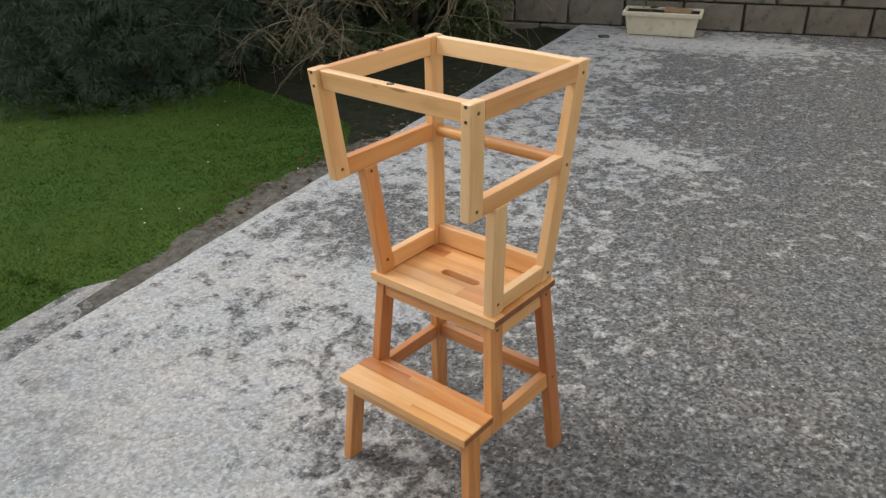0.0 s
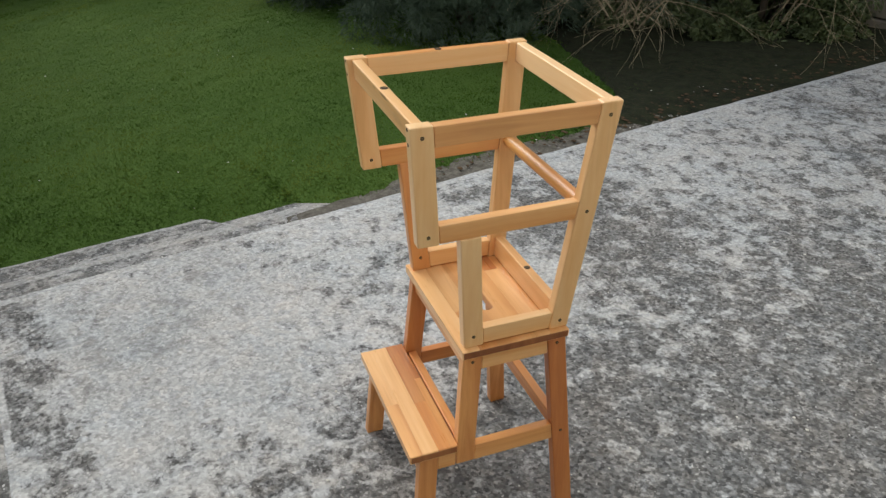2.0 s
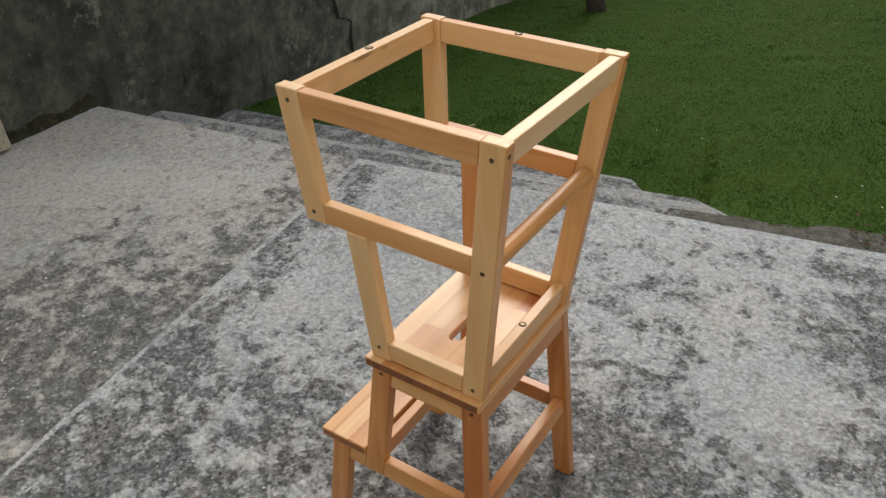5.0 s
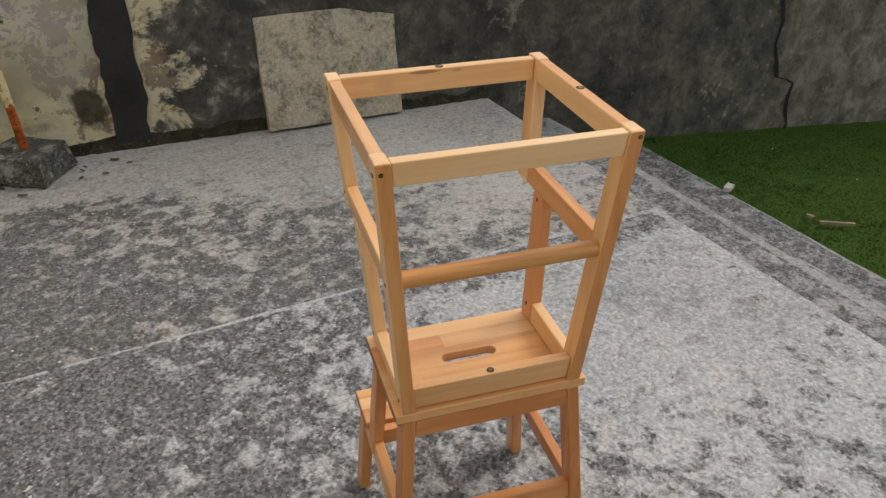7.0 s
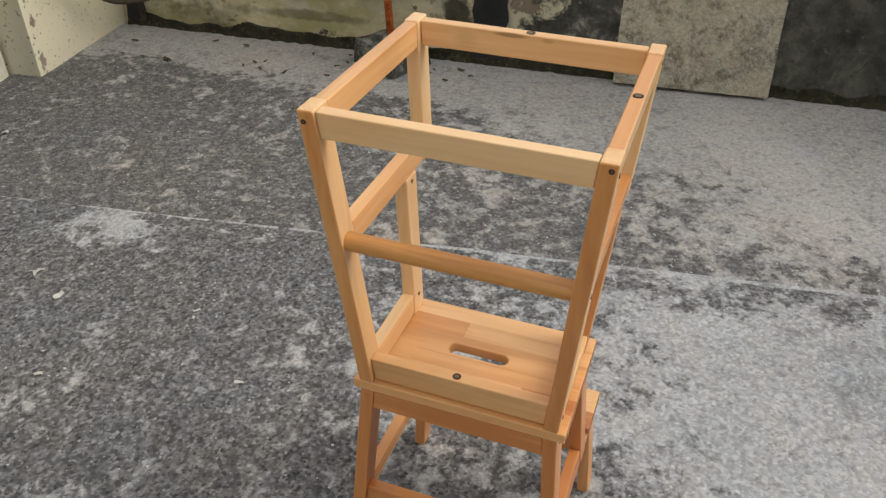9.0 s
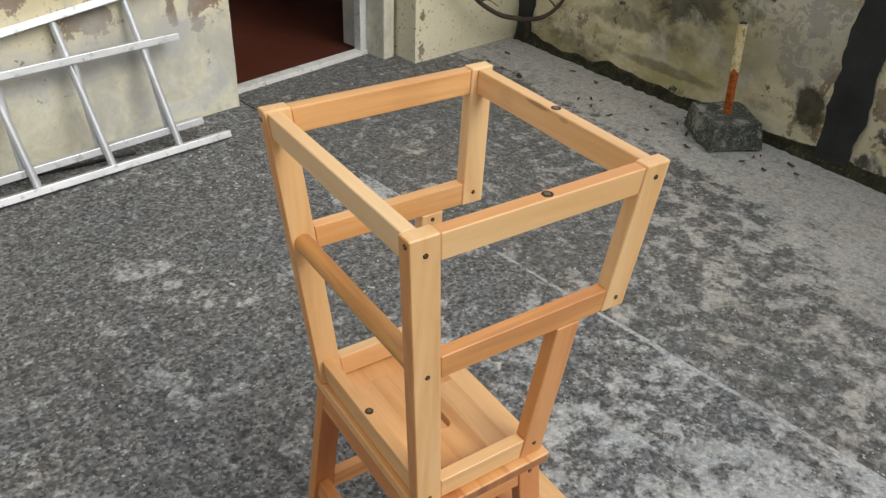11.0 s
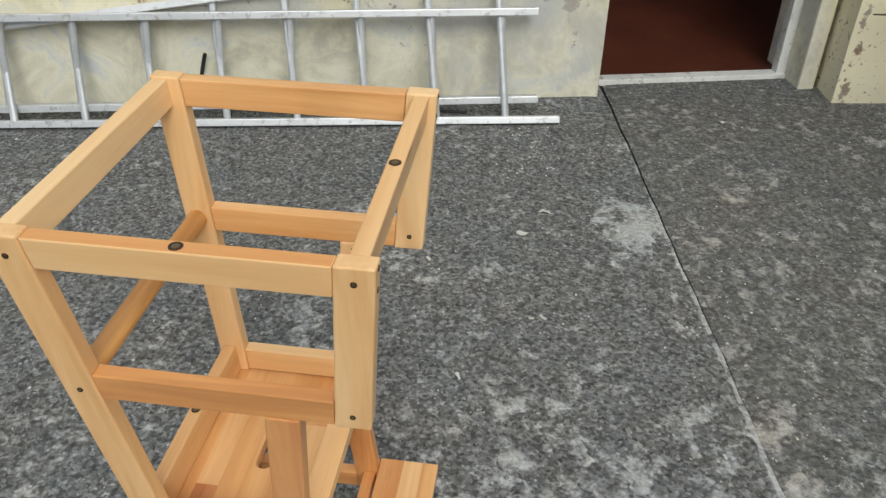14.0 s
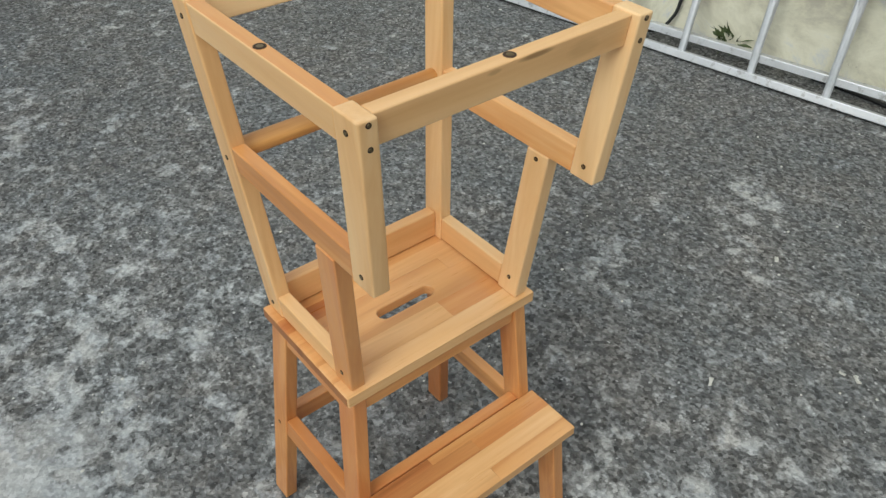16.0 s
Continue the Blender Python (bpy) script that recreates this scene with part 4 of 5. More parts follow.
for row in range(-4, 6):
    for col in range(-11, 6):
        p = 0.45 * col + (0.225 if row % 2 else 0.0) + 0.30
        if p > 2.3 or (row < 0 and p > -1.0):
            continue
        ob = new("block", BLOCK_MESH)
        ob.parent = blockwall
        ob.matrix_basis = pose(p, N(p) + 0.008 * rng.uniform(-1, 1), 0.006 + 0.217 * row, rng.uniform(-0.5, 0.5), rng.uniform(-0.5, 0.5), math.degrees(turn) + rng.uniform(-0.6, 0.6))

# planter by the block wall
planter = thing("planter_box", "cream plastic planter trough with dry soil and a broken tile", "planter", YARD @ pose(-0.485, 5.075, 0.0, 0, 0, 6))
bm = quad_prism(rect(-0.25, 0.25, -0.085, 0.085, 0.003), rect(-0.275, 0.275, -0.105, 0.105, 0.16), 0.008)
part("trough", bm, PLASTIC, planter)
for x0, x1, y0, y1 in ((-0.295, 0.295, -0.122, -0.100), (-0.295, 0.295, 0.100, 0.122), (-0.295, -0.272, -0.100, 0.100), (0.272, 0.295, -0.100, 0.100)):
    part("rim", box(x0, x1, y0, y1, 0.150, 0.182, 0.005), PLASTIC, planter)
part("soil", rough_up(box(-0.27, 0.27, -0.10, 0.10, 0.152, 0.166, 0.002), 20, 0.006), SOIL, planter)
tile = link("broken_tile", rough_up(box(0.0, 0.2, -0.06, 0.06, 0.178, 0.200, 0.003), 12, 0.010), TILE)
tile.matrix_basis = YARD @ pose(-0.485, 5.075, 0.004, 9, 4, 6)
tagged(tile, "brown broken tile lying in the planter", "tile")

bm = bmesh.new()
arc = [radians(20 + 14 * k) for k in range(11)]
rings = [[bm.verts.new((x, r * math.cos(w), r * math.sin(w) * 0.55 + 0.002)) for w in arc] for r in (0.05, 0.062) for x in (-0.045, 0.0, 0.050)]
for lo, hi in ((0, 1), (1, 2), (3, 4), (4, 5), (0, 3), (2, 5)):
    for k in range(10):
        bm.faces.new((rings[lo][k], rings[lo][k + 1], rings[hi][k + 1], rings[hi][k]))
for k in (0, 10):
    for m in (0, 1):
        bm.faces.new((rings[m][k], rings[m + 1][k], rings[m + 4][k], rings[m + 3][k]))
for v in bm.verts:
    v.co.z -= 0.012
    v.co += 0.004 * noise.noise_vector(v.co * 40)
    v.co.z = max(v.co.z, 0.0)
shard = link("clay_shard", bm, BARK, None, "dark curved clay shard lying on the terrace", True)
shard.matrix_basis = YARD @ pose(-0.872, 4.81, 0.004, 0, 0, 25) @ Matrix.Diagonal((0.85, 0.62, 0.5, 1))
tagged(shard, category="shard")

# ---- ladders leaning on the house wall ----
def ladder(name, label, low0, low1, top0, top1, rungs, first, step, lean=0.0, rail_w=0.028, rail_d=0.055):
    """Two rails and its rungs; low and top are the ends of the two rails in the yard."""
    ob = thing(name, label, "ladder", YARD, "ladders on the house wall")
    low0, low1, top0, top1 = map(Vector, (low0, low1, top0, top1))
    def rail(a, b, nm):
        way = (b - a).normalized()
        face = ((top0 - low0).cross(low1 - low0)).normalized()
        wide = face.cross(way).normalized()
        def sect(c):
            return [c + wide * sx * rail_w / 2 + face * sy * rail_d / 2 for sx, sy in ((-1, -1), (1, -1), (1, 1), (-1, 1))]
        part(nm, quad_prism(sect(a), sect(b), 0.003, 2), ALU, ob)
    rail(low0, low1, "lower_rail")
    rail(top0, top1, "upper_rail")
    for k in range(rungs):
        u = (first + step * k - low0.y) / (low1.y - low0.y)
        a, b = low0.lerp(low1, u), top0.lerp(top1, u - lean / (top1 - top0).length)
        part("rung", tube(a, b, 0.0145, 0.0145, 10), RUNG, ob)
    return ob


ladder("wide_ladder", "tapered aluminium ladder lying on its side against the house wall", (2.055, -0.838, 0.016), (2.205, 1.41, 0.016), (2.28, -0.79, 0.600), (2.365, 1.45, 0.335), 8, -0.624, 0.276, 0.022)
ladder("narrow_ladder", "narrow aluminium ladder resting inside the wider one", (2.125, -0.76, 0.078), (2.28, 1.57, 0.050), (2.21, -0.755, 0.407), (2.325, 1.53, 0.40), 8, -0.618, 0.279, 0.0)

# ---- rusty post in its concrete foot ----
pole = thing("clothes_post", "rusty cut-off steel post set in a rough concrete foot", "post", YARD @ pose(0.605, -2.385, 0.0, 0, 0, -40))
foot = quad_prism(rect(-0.137, 0.137, -0.12, 0.12, 0.0), rect(-0.118, 0.118, -0.108, 0.108, 0.115), 0.0)
bmesh.ops.subdivide_edges(foot, edges=foot.edges[:], cuts=5, use_grid_fill=True)
rough_up(foot, 9.0, 0.012)
for v in foot.verts:
    v.co.z = max(v.co.z, 0.0)
part("foot", foot, FOOT, pole, "rough mossy concrete foot")
part("shaft", tube((0, 0, 0.10), (0.012, 0.02, 0.50), 0.0175, 0.0175, 16), RUST, pole, "rusty steel shaft")
bm = bmesh.new()
for k in range(8):
    a, b = Vector((0.0062, 0.0103, 0.305)), Vector((0.0121, 0.0201, 0.502))
    add_tube(bm, a.lerp(b, k / 8), a.lerp(b, (k + 1) / 8), 0.0186, 0.0186, 20, k in (0, 7))
bmesh.ops.remove_doubles(bm, verts=bm.verts, dist=0.0004)
for v in bm.verts:
    if v.co.z < 0.33:
        v.co.z += 0.035 * noise.noise(v.co * 70)
part("paint_coat", bm, CREAM, pole, "flaking cream paint on the upper shaft")
part("cut_end", tube((0.0119, 0.0199, 0.498), (0.0122, 0.0203, 0.506), 0.0192, 0.0150, 16), BLACK, pole, "dark cut end of the shaft")

# ---- slab leaning on the wall, slab lying by the house ----
bm = box(-0.328, 0.328, -0.022, 0.022, 0, 0.515, 0.0)
bmesh.ops.subdivide_edges(bm, edges=bm.edges[:], cuts=8, use_grid_fill=True)
rough_up(bm, 7.0, 0.009)
slab = link("leaning_slab", bm, SLAB)
slab.matrix_basis = YARD @ pose(-0.732, -2.243, 0.006, 10.5, 0, -8.3)
tagged(slab, "grey-brown concrete slab leaning on the damp wall", "slab")
bm = box(-0.19, 0.19, -0.165, 0.165, 0, 0.04, 0.0)
bmesh.ops.subdivide_edges(bm, edges=bm.edges[:], cuts=7, use_grid_fill=True)
rough_up(bm, 6.0, 0.008)
flat = link("paving_slab", bm, GREYSLAB)
flat.matrix_basis = YARD @ pose(2.235, 2.435, 0.004, 0, 0, 3)
tagged(flat, "grey concrete paving slab lying by the house wall", "slab")

# ---- tree on the lawn ----
def grow(bm, at, way, length, radius, depth, rng, spread=0.5, droop=0.0, kids=3, sides=5):
    segs = 4
    for k in range(segs):
        nxt = at + way * length / segs
        add_tube(bm, at, nxt, radius * (1 - 0.5 * k / segs), radius * (1 - 0.5 * (k + 1) / segs), sides, False)
        at = nxt
        way = (way + Vector((rng.uniform(-1, 1), rng.uniform(-1, 1), rng.uniform(-1, 1) - droop)) * 0.16).normalized()
        if depth and k >= 1:
            for _ in range(kids if k == segs - 1 else 1):
                w = (way + Vector((rng.uniform(-1, 1), rng.uniform(-1, 1), rng.uniform(-0.7, 1) - droop)) * spread).normalized()
                grow(bm, at, w, length * rng.uniform(0.55, 0.8), radius * 0.5, depth - 1, rng, spread, droop, kids, max(3, sides - 1))


tp, tq = -5.88, -0.55
tree = thing("tree", "bare young tree with a slim grey trunk on the lawn", "tree", YARD @ pose(tp, tq, lawn_z(tp, tq) - 0.03))
bm = bmesh.new()
at = Vector((0, 0, 0))
for k in range(7):
    nxt = at + Vector((-0.012 + 0.02 * math.sin(k), -0.06, 0.28))
    add_tube(bm, at, nxt, 0.074 * (1.2 if k == 0 else 1) - 0.004 * k, 0.074 - 0.004 * (k + 1), 12, False)
    at = nxt
bmesh.ops.remove_doubles(bm, verts=bm.verts, dist=0.012)
part("trunk", bm, BARK, tree, "", True)
bm = bmesh.new()
rng = random.Random(7)
for k in range(6):
    grow(bm, at - Vector((0, 0, 0.1)), Vector((math.cos(k), math.sin(k * 1.0), 0.9)).normalized(), 0.9, 0.03, 3, rng)
part("crown", bm, BARK, tree, "bare branches")

# ---- shrubs ----
def leaf_cloud(centres, count, length, width, rng, hang=0.4):
    """Many small pointed leaves spread through uneven clumps."""
    vs, fs = [], []
    for _ in range(count):
        c, r = centres[rng.randrange(len(centres))]
        d = Vector((rng.gauss(0, 1), rng.gauss(0, 1), rng.gauss(0, 1))).normalized()
        at = Vector(c) + Vector((d.x * r[0], d.y * r[1], d.z * r[2])) * rng.uniform(0.55, 1.0)
        w = (d + Vector((rng.uniform(-0.6, 0.6), rng.uniform(-0.6, 0.6), rng.uniform(-0.5, 0.5) - hang))).normalized()
        s = w.orthogonal().normalized()
        s.rotate(Matrix.Rotation(rng.uniform(0, 6.28), 3, w))
        ln, wd = length * rng.uniform(0.5, 1.4), width * rng.uniform(0.6, 1.3)
        k = len(vs)
        n = w.cross(s) * wd * 0.4
        vs += [at, at + w * ln * 0.45 + s * wd + n, at + w * ln, at + w * ln * 0.45 - s * wd + n]
        fs += [(k, k + 1, k + 2), (k, k + 2, k + 3)]
    mesh = bpy.data.meshes.new("leaves")
    mesh.from_pydata(vs, [], fs)
    return mesh


def shrub(name, label, p, q, clumps, count, length, width, mat, seed, stems=7, height=1.2, stem_mat=BARK, spread=0.6, top=None, hang=0.4):
    rng = random.Random(seed)
    ob = thing(name, label, "shrub", YARD @ pose(p, q, lawn_z(p, q) - 0.02))
    for k in range(stems):
        bm = bmesh.new()
        a = 6.28 * k / stems
        grow(bm, Vector((0.08 * math.cos(a), 0.08 * math.sin(a), 0)), Vector((0.5 * math.cos(a), 0.5 * math.sin(a), 1)).normalized(), height, min(0.03, 0.03 * height), 1, rng, spread)
        part("stem", bm, stem_mat, ob)
    def foliage(clumps, count, length, width):
        mesh = leaf_cloud(clumps, count, length, width, rng, hang)
        mesh.name = "foliage"
        mesh.materials.append(mat)
        new("foliage", mesh).parent = ob
    foliage(clumps, count, length, width)
    # upper crown out of view, added to keep sky light off the lawn
    if top:
        foliage(*top)
    return ob


rng = random.Random(11)
def clump_set(rng, n, rx, ry, rz, z0, size):
    out = []
    for _ in range(n):
        a, r, h = rng.uniform(0, 6.28), math.sqrt(rng.random()), rng.random()
        k = 1.0 - 0.55 * h * h
        s = size * rng.uniform(0.6, 1.3)
        out.append(((rx * k * r * math.cos(a), ry * k * r * math.sin(a), z0 + rz * h), (s, s, s * 0.9)))
    return out


# Both conifers get an unseen overhanging crown (top) that shades the lawn.
shrub("conifer_shrub", "large dark blue-green conifer shrub at the edge of the lawn", -4.12, 3.20, clump_set(rng, 700, 0.98, 0.98, 1.8, 0.03, 0.13), 170000, 0.055, 0.0036, LEAF_DARK, 21, 7, 0.8, top=(clump_set(rng, 170, 1.15, 1.15, 3.4, 1.7, 0.34), 40000, 0.12, 0.018), hang=0.35)
shrub("conifer_shrub", "dark conifer shrub with drooping sprays on the lawn", -6.2, 3.4, clump_set(rng, 480, 1.25, 1.15, 2.0, 0.05, 0.16), 100000, 0.065, 0.006, LEAF_DARK, 22, 7, 0.9, top=(clump_set(rng, 170, 1.3, 1.3, 3.8, 1.9, 0.38), 40000, 0.13, 0.020), hang=0.35)
shrub("ivy_bush", "mixed dark ivy bush against the block wall", -2.5, 4.72, clump_set(rng, 60, 0.75, 0.25, 1.5, 0.1, 0.20), 16000, 0.05, 0.014, LEAF_IVY, 23)
shrub("ivy_bush", "dark evergreen bush behind the bare shrubs", -3.75, 4.45, clump_set(rng, 50, 0.85, 0.35, 1.3, 0.1, 0.24), 20000, 0.055, 0.014, LEAF_DARK, 24)
for k, (hp, hq, w) in enumerate(((-2.55, 4.25, 0.55), (-3.3, 4.1, 0.5), (-1.95, 4.75, 0.3))):
    shrub("ground_ivy", "low dark ivy spreading over bare soil under the shrubs", hp, hq, clump_set(rng, 26, w, 0.38, 0.16, 0.02, 0.10), 5200, 0.04, 0.013, LEAF_IVY, 60 + k, 5, 0.12)
for k, (hp, hq) in enumerate(((-10.5, 2.2), (-11.2, 3.8), (-10.0, 5.2), (-12.0, 0.6), (-8.6, 6.0))):
    shrub("hedge_bush", "dark overgrown hedge bush at the far end of the lawn", hp, hq, clump_set(rng, 30, 1.1, 1.0, 2.0, 0.3, 0.42), 9000, 0.12, 0.02, LEAF_DARK, 40 + k, 9, 1.3)
for lp, lq, turn in ((-9.3, 2.0, 70), (-9.25, 2.35, 78)):
    log = thing("birch_log", "pale cut log lying at the end of the lawn", "log", YARD @ pose(lp, lq, lawn_z(lp, lq) + 0.08, 0, 0, turn))
    part("bark", tube((-0.16, 0, 0), (0.16, 0, 0), 0.085, 0.08, 14), PAPER, log)
    part("cut_face", tube((0.16, 0, 0), (0.166, 0, 0), 0.075, 0.074, 14), TWIG, log)

# bare arching shrub with pale twigs
def bare_shrub(label, p, q, seed, n, reach, toward, height):
    rng = random.Random(seed)
    ob = thing("bare_shrub", label, "shrub", YARD @ pose(p, q, lawn_z(p, q) - 0.02))
    for k in range(n):
        bm = bmesh.new()
        a = toward + rng.uniform(-1.5, 1.5)
        grow(bm, Vector((rng.uniform(-0.15, 0.15), rng.uniform(-0.15, 0.15), 0)), Vector((reach * math.cos(a), reach * math.sin(a), height)).normalized(), rng.uniform(0.55, 0.9), 0.009, 3, rng, 0.8, 0.3, 2, 4)
        part("branch", bm, TWIG, ob)
    return ob


bare_shrub("bare arching shrub with pale tangled twigs", -3.15, 3.95, 31, 9, 0.8, -1.5, 1.0)
bare_shrub("bare shrub with hanging pale branches by the wall", -2.3, 4.5, 32, 7, 0.8, -1.2, 1.2)
# ---- grass ----
def blades(name, label, spots, height, mat, rng):
    n = len(spots)
    vs = np.empty((n * 3, 3), "f4")
    for k, (p, q) in enumerate(spots):
        z = lawn_z(p, q)
        a, h = rng.uniform(0, 6.28), height * rng.uniform(0.45, 1.35)
        w = 0.0045 * rng.uniform(0.7, 1.6)
        lx, ly = rng.gauss(0, 1.3) * h, rng.gauss(0, 1.3) * h
        vs[3 * k] = (p - w * math.cos(a), q - w * math.sin(a), z - 0.005)
        vs[3 * k + 1] = (p + w * math.cos(a), q + w * math.sin(a), z - 0.005)
        vs[3 * k + 2] = (p + lx, q + ly, z + h)
    mesh = bpy.data.meshes.new(name)
    mesh.from_pydata(vs.tolist(), [], np.arange(n * 3).reshape(-1, 3).tolist())
    mesh.materials.append(mat)
    ob = new(name, mesh)
    ob.matrix_basis = YARD
    return tagged(ob, label, "grass", "", "stuff")


rng = random.Random(5)
spots = []
def edge_p(q):
    """Where the lawn begins, beside the steps and the terrace."""
    at = np.interp(q, [-0.45, 0.14, 0.32, 0.48, 0.66, 0.85, 1.4, 1.9, 2.5, 5.0], [-2.37, -2.30, -2.12, -1.92, -1.80, -1.68, -1.60, -1.48, -1.41, -1.34])
    return float(at) + 0.035 * noise.noise(Vector((q * 3, 0, 0))) + 0.03 * noise.noise(Vector((q * 9, 2, 0)))


while len(spots) < 190000:
    d = rng.random() ** 1.7 * 9.0
    q = rng.uniform(-2.6, 4.6)
    p = edge_p(q) - d
    if q < yard_wall_south(p) + 0.02 or q > 5.0:
        continue
    thin = smooth((d - 0.0) / 0.25)
    if rng.random() > 0.25 + 0.75 * thin:
        continue
    spots.append((p, q))
def patch_west(q):
    """How far the bare soil reaches from the terrace edge into the lawn."""
    return float(np.interp(q, [2.0, 2.6, 3.1, 3.5], [-1.45, -1.9, -2.9, -3.7])) + 0.2 * noise.noise(Vector((q * 2, 1, 1)))


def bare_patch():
    """Bare soil under the shrubs, its colour darkened for their shade."""
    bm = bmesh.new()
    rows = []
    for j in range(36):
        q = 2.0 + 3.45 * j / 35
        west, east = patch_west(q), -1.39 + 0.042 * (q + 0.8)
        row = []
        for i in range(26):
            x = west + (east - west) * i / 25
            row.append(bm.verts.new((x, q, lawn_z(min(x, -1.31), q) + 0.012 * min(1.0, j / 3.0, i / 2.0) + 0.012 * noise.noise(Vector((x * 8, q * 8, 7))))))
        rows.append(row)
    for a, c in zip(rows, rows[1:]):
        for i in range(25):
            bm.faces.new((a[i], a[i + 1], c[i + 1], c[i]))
    ob = link("bare_soil", bm, SHADY_SOIL, None, "bare soil under the shrubs, darkened for their shade", True)
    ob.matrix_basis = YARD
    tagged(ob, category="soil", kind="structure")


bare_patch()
spots = [(p, q) for p, q in spots if p < patch_west(q) or q < 2.0 or rng.random() < 0.2 + 0.75 * math.exp(-(p - patch_west(q)) / 0.45)]
blades("lawn_grass", "short green lawn grass with some moss", spots, 0.009, GRASS, rng)


# ---- small things on the lawn edge and the terrace ----
def strip_of_soil():
    """Bare soil between the terrace edge and the grass."""
    bm = bmesh.new()
    rows = []
    for j in range(70):
        q = 0.15 + 2.35 * j / 69
        inner = -1.40 + 0.042 * (q + 0.8)
        outer = min(inner - 0.01, max(edge_p(q) - 0.09, float(np.interp(q, [0.15, 0.9, 1.6], [-1.74, -1.74, -2.2]))))
        row = []
        for i in range(7):
            p = inner + (outer - inner) * i / 6
            z = max(lawn_z(p, q), -0.176) - 0.015 * max(0.0, 0.6 - q) / 0.45 + 0.010 * min(1.0, i / 2.0, (6 - i) / 2.0) + 0.008 * noise.noise(Vector((p * 14, q * 14, 2)))
            row.append(bm.verts.new((p, q, z)))
        rows.append(row)
    for a, c in zip(rows, rows[1:]):
        for i in range(6):
            bm.faces.new((a[i], a[i + 1], c[i + 1], c[i]))
    ob = link("soil_border", bm, SOIL_EDGE, None, "bare gritty soil between the terrace edge and the grass", True)
    ob.matrix_basis = YARD
    tagged(ob, category="soil", kind="structure")


strip_of_soil()


def pebble_mesh(rng, n, place, size, name, mat, label, cat, flat=0.6):
    vs, fs = [], []
    for _ in range(n):
        c, s = Vector(place(rng)), size * rng.uniform(0.4, 1.5)
        a = rng.uniform(0, 6.28)
        k = len(vs)
        for h, r in ((0.0, 1.0), (flat, 0.72)):
            for m in range(5):
                w = a + 6.28 * m / 5
                rr = r * s * rng.uniform(0.75, 1.15)
                vs.append((c.x + rr * math.cos(w), c.y + rr * math.sin(w) * 0.8, c.z + h * s))
        fs += [tuple(k + 5 + m for m in range(5))] + [(k + m, k + (m + 1) % 5, k + 5 + (m + 1) % 5, k + 5 + m) for m in range(5)]
    mesh = bpy.data.meshes.new(name)
    mesh.from_pydata(vs, [], fs)
    mesh.materials.append(mat)
    ob = new(name, mesh)
    ob.matrix_basis = YARD
    return tagged(ob, label, cat, "", "stuff")


def on_border(rng):
    q = rng.uniform(0.9, 2.5)
    p = rng.uniform(edge_p(q) + 0.01, -1.42 + 0.042 * (q + 0.8))
    return p, q, max(lawn_z(p, q) + 0.008, -0.17)


rng = random.Random(9)
pebble_mesh(rng, 500, on_border, 0.0060, "pebble_grit", STONE, "grey pebbles scattered on the soil beside the terrace", "pebbles")
pebble_mesh(rng, 500, lambda r: (r.uniform(-1.4, 2.2), r.uniform(-2.2, 3.5), 0.001), 0.0038, "terrace_grit", PAPER, "pale grit and paint flakes on the terrace", "grit", 0.3)
pebble_mesh(rng, 60, lambda r: (r.gauss(1.80, 0.11), r.gauss(-0.72, 0.12), 0.001), 0.0048, "paint_flakes", PAPER, "white paint flakes fallen beside the ladders", "paint flakes", 0.2)
pebble_mesh(rng, 60, lambda r: (r.uniform(1.8, 2.3), r.uniform(1.2, 3.2), 0.001), 0.006, "paint_flakes", PAPER, "white paint flakes along the foot of the house wall", "paint flakes", 0.2)


def on_lawn(rng):
    q = rng.uniform(-2.2, 3.0)
    p = edge_p(q) - rng.random() ** 1.5 * 5.0
    return p, q, lawn_z(p, q) + 0.022


pebble_mesh(rng, 70, on_lawn, 0.005, "daisy_flecks", PAPER, "tiny white daisy petals scattered over the lawn", "petals", 0.3)
pebble_mesh(rng, 240, lambda r: (lambda q: (edge_p(q) + r.gauss(-0.05, 0.07), q, lawn_z(edge_p(q), q) + 0.018))(r.uniform(1.0, 4.5)), 0.013, "leaf_litter", LEAF_BROWN, "brown dead leaves caught along the edge of the lawn", "leaves", 0.15)
pebble_mesh(rng, 14, lambda r: (lambda q: (edge_p(q) + r.gauss(-0.05, 0.08), q, lawn_z(edge_p(q), q) + 0.022))(r.uniform(1.0, 4.5)), 0.009, "leaf_litter", STONE, "bleached dry leaves along the edge of the lawn", "leaves", 0.15)


def scrap(name, label, p, q, size, turn, mat, cat, z=0.001, thick=0.004, long=2.2, torn=0.22):
    bm = box(-size * long / 2, size * long / 2, -size / 2, size / 2, 0, thick, 0)
    bmesh.ops.subdivide_edges(bm, edges=bm.edges[:], cuts=2, use_grid_fill=True)
    rough_up(bm, 60.0, size * torn, p * 7 + q)
    ob = link(name, bm, mat)
    ob.matrix_basis = YARD @ pose(p, q, z, 0, 0, turn)
    return tagged(ob, label, cat)


for k, (p, q, size, turn) in enumerate(((0.855, -0.525, 0.016, 30), (0.855, -0.495, 0.011, 80), (0.650, -0.262, 0.015, 15), (0.330, -0.842, 0.009, 0), (1.28, -0.547, 0.020, 60), (1.17, -0.232, 0.013, 20), (1.398, -0.646, 0.022, 75), (2.0, -1.5, 0.020, 10))):
    scrap("paint_flake", "white flake of old paint lying on the terrace", p, q, size * 0.72, turn, PAPER, "paint flake", 0.002, 0.003, 2.0, 0.55)
scrap("white_scrap", "crumpled white scrap on the lower concrete step", -2.40, -1.235, 0.036, 20, PAPER, "scrap", -0.366, 0.02, 1.6)
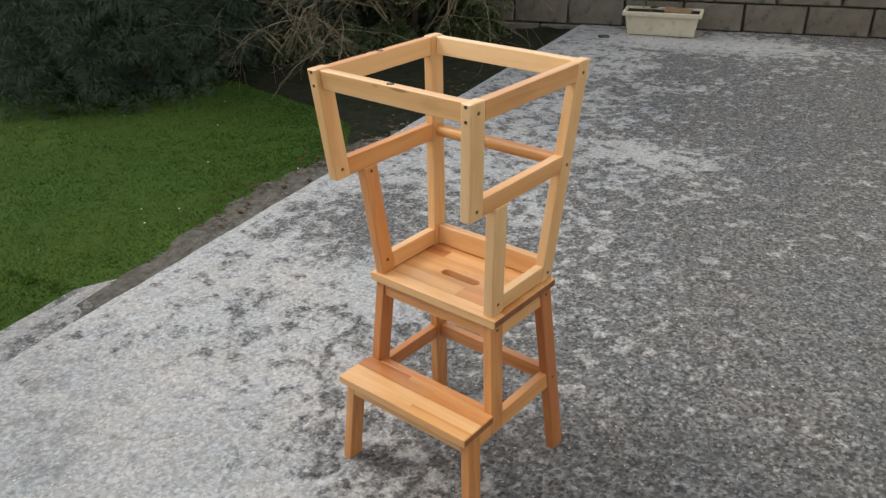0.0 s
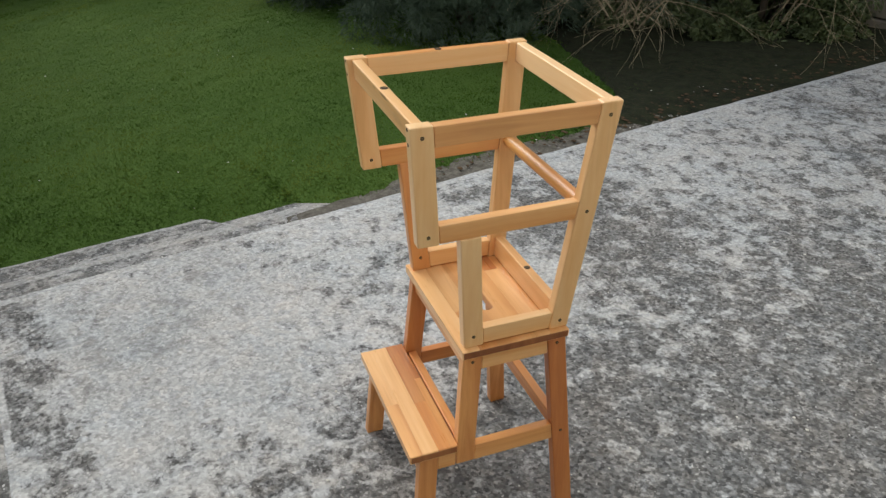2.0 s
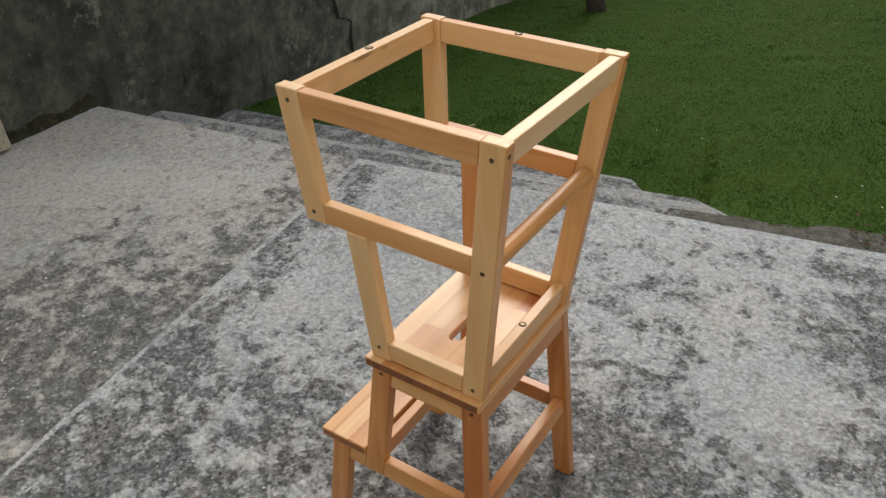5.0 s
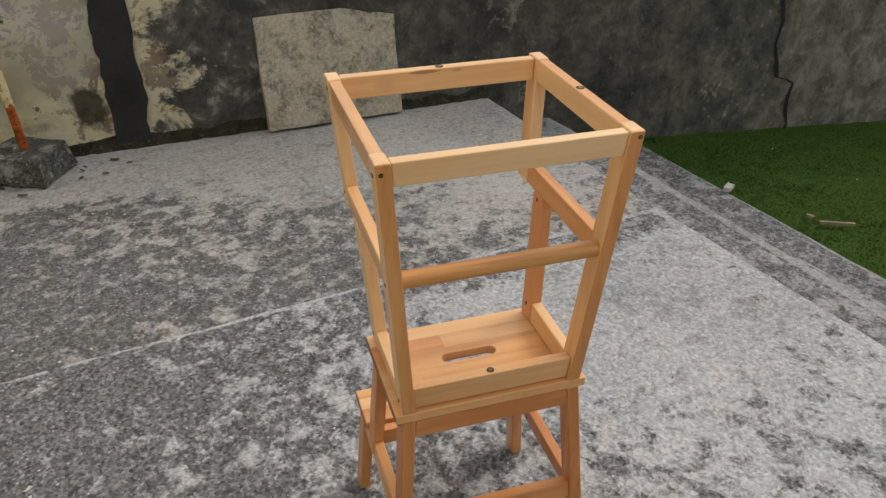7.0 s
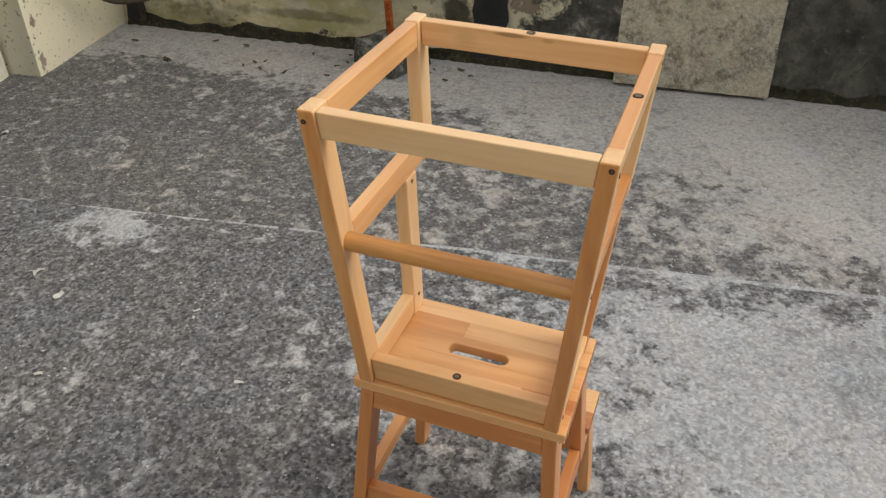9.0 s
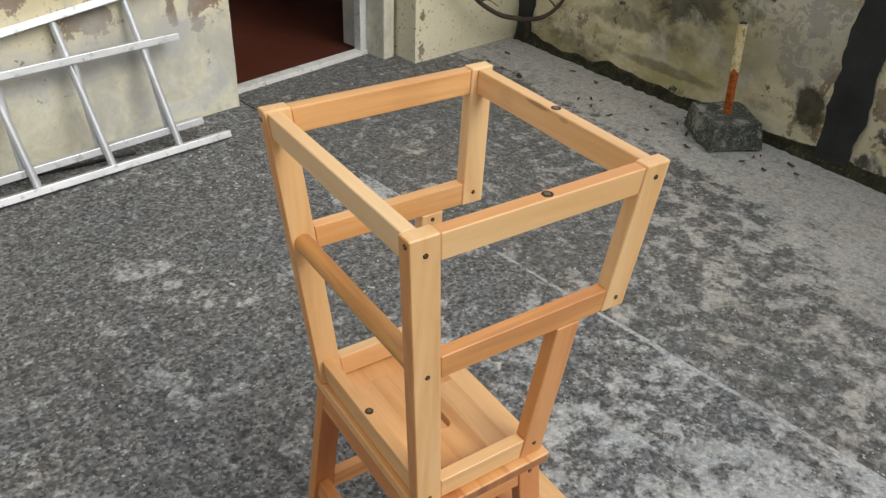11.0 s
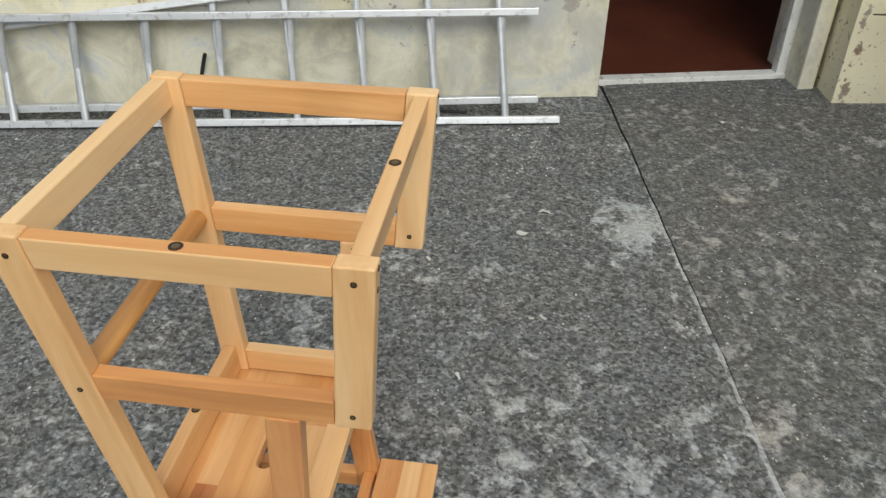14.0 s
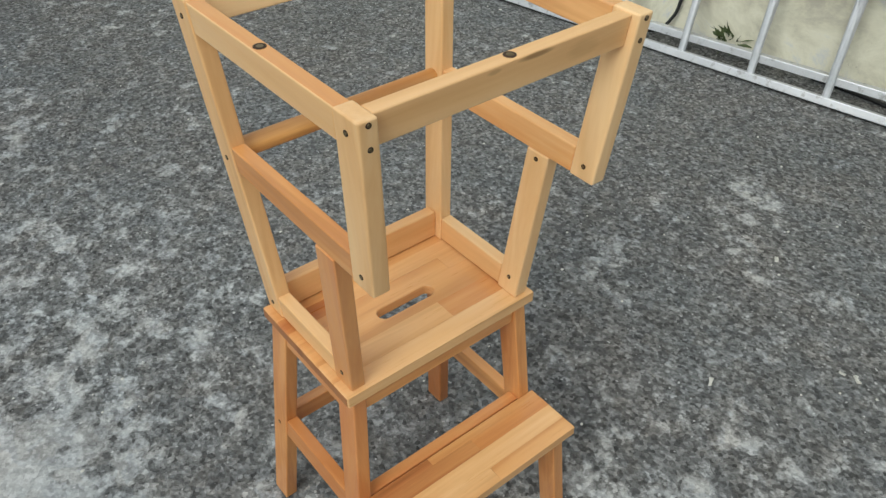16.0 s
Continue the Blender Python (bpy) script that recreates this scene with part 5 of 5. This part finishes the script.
for p, q, size, turn, lng in ((-2.55, -0.72, 0.012, 142, 13.0), (-2.50, -0.83, 0.012, 100, 3.0)):
    scrap("pale_stick", "bleached stick lying in the grass", p, q, size, turn, TWIG, "stick", lawn_z(p, q) + 0.02, 0.014, lng)
rng = random.Random(13)
for k in range(28):
    p = rng.uniform(0.2, 2.0)
    scrap("dead_leaf", "small dark dead leaf on the terrace", p, yard_wall_south(p) + rng.uniform(0.08, 0.5), rng.uniform(0.006, 0.013), rng.uniform(0, 180), LEAF_BROWN, "leaf", 0.001, 0.003, 3.2, 0.3)

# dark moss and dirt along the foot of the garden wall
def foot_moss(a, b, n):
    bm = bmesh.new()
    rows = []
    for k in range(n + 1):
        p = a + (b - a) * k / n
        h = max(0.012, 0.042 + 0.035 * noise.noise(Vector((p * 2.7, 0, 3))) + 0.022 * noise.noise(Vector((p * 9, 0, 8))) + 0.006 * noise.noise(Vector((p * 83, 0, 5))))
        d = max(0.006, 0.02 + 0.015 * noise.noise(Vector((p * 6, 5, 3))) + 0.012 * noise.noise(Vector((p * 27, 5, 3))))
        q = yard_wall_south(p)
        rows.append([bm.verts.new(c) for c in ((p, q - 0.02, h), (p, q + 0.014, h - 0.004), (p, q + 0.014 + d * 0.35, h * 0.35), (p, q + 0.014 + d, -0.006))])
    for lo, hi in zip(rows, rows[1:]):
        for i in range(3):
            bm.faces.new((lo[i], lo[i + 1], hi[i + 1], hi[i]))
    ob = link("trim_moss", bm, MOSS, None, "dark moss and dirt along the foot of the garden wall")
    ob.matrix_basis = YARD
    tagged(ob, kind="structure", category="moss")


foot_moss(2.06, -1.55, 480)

# the crack in the garden wall
def crack(points, width):
    bm = bmesh.new()
    prev = None
    for k, (p, z) in enumerate(points):
        w = width * (0.6 + 0.8 * abs(math.sin(k * 2.3)))
        pair = [bm.verts.new((p + d * w, yard_wall_south(p + d * w) + 0.022, z)) for d in (-1, 1)]
        if prev:
            bm.faces.new((prev[0], prev[1], pair[1], pair[0]))
        prev = pair
    ob = link("wall_crack", bm, BITUMEN, None, "jagged dark crack in the garden wall")
    ob.matrix_basis = YARD
    return tagged(ob, kind="structure", category="crack")


crack([(-3.36, 0.75), (-3.34, 0.5), (-3.35, 0.31), (-3.38, 0.20), (-3.36, 0.06), (-3.40, -0.05), (-3.42, -0.14), (-3.51, -0.17), (-3.56, -0.20), (-3.54, -0.29), (-3.55, -0.38), (-3.58, -0.46), (-3.57, -0.58)], 0.012)

# fallen branch in the corner by the house
def curve_tube(name, pts, r0, r1, mat, parent=None, sides=8):
    bm = bmesh.new()
    pts = [Vector(p) for p in pts]
    dense = []
    for k in range(len(pts) - 1):
        a, b = pts[max(0, k - 1)], pts[k]
        c, d = pts[k + 1], pts[min(len(pts) - 1, k + 2)]
        for m in range(5):
            u = m / 5
            dense.append(0.5 * (2 * b + (c - a) * u + (2 * a - 5 * b + 4 * c - d) * u * u + (3 * b - a - 3 * c + d) * u ** 3))
    dense.append(pts[-1])
    n = len(dense) - 1
    for k in range(n):
        add_tube(bm, dense[k], dense[k + 1], r0 + (r1 - r0) * k / n, r0 + (r1 - r0) * (k + 1) / n, sides, False)
    bmesh.ops.remove_doubles(bm, verts=bm.verts, dist=0.0015)
    return link(name, bm, mat, parent, "", True)


branch = thing("fallen_branch", "bare curved branch propped in the corner of house and wall", "branch", YARD)
curve_tube("stem", [(1.97, -2.77, 0.01), (1.95, -2.72, 0.10), (1.93, -2.66, 0.15), (1.98, -2.48, 0.21), (2.03, -2.30, 0.36), (2.05, -2.22, 0.62)], 0.016, 0.010, BARK, branch)
curve_tube("side_stem", [(1.93, -2.66, 0.15), (1.80, -2.68, 0.20), (1.70, -2.69, 0.33), (1.66, -2.70, 0.62)], 0.013, 0.007, BARK, branch)
curve_tube("twig", [(2.03, -2.30, 0.36), (2.05, -2.20, 0.40), (2.06, -2.05, 0.41)], 0.006, 0.003, BARK, branch)
curve_tube("twig", [(1.70, -2.69, 0.33), (1.62, -2.66, 0.34), (1.50, -2.66, 0.45)], 0.006, 0.002, BARK, branch)
curve_tube("twig", [(1.75, -2.68, 0.26), (1.83, -2.62, 0.36), (1.88, -2.60, 0.47)], 0.005, 0.002, BARK, branch)
curve_tube("twig", [(2.0, -2.38, 0.29), (1.94, -2.36, 0.31), (1.86, -2.34, 0.30)], 0.004, 0.002, BARK, branch)

# black strap hanging behind the ladders, weed at the wall's foot
strap = curve_tube("rubber_strap", [(2.325, 0.56, 0.23), (2.33, 0.585, 0.15), (2.33, 0.60, 0.08), (2.31, 0.645, 0.01), (2.27, 0.70, 0.006)], 0.008, 0.006, BLACK)
strap.matrix_basis = YARD
tagged(strap, "black rubber strap hanging behind the ladders", "strap")


cord = curve_tube("black_cord", [(2.275, 0.02, 0.008), (2.25, -0.12, 0.008), (2.212, -0.28, 0.008), (2.19, -0.38, 0.008), (2.165, -0.48, 0.008)], 0.008, 0.006, BLACK)
cord.matrix_basis = YARD
tagged(cord, "black rubber cord lying on the terrace behind the ladders", "cord")


def weed(p, q, seed, n=26, size=0.05):
    rng = random.Random(seed)
    mesh = leaf_cloud([((0, 0, 0.03), (0.05, 0.05, 0.03))], n * 3, size, 0.008, rng, 0.0)
    mesh.materials.append(LEAF_IVY)
    ob = new("weed", mesh)
    ob.matrix_basis = YARD @ pose(p, q, 0.0)
    return tagged(ob, "small green weed at the foot of the wall", "weed")


weed(2.33, 0.36, 3)
sprig = weed(-0.62, 5.07, 5, 10, 0.06)
sprig.matrix_basis = YARD @ pose(-0.62, 5.07, 0.15)
tagged(sprig, "dry green sprig growing in the planter", "plant")
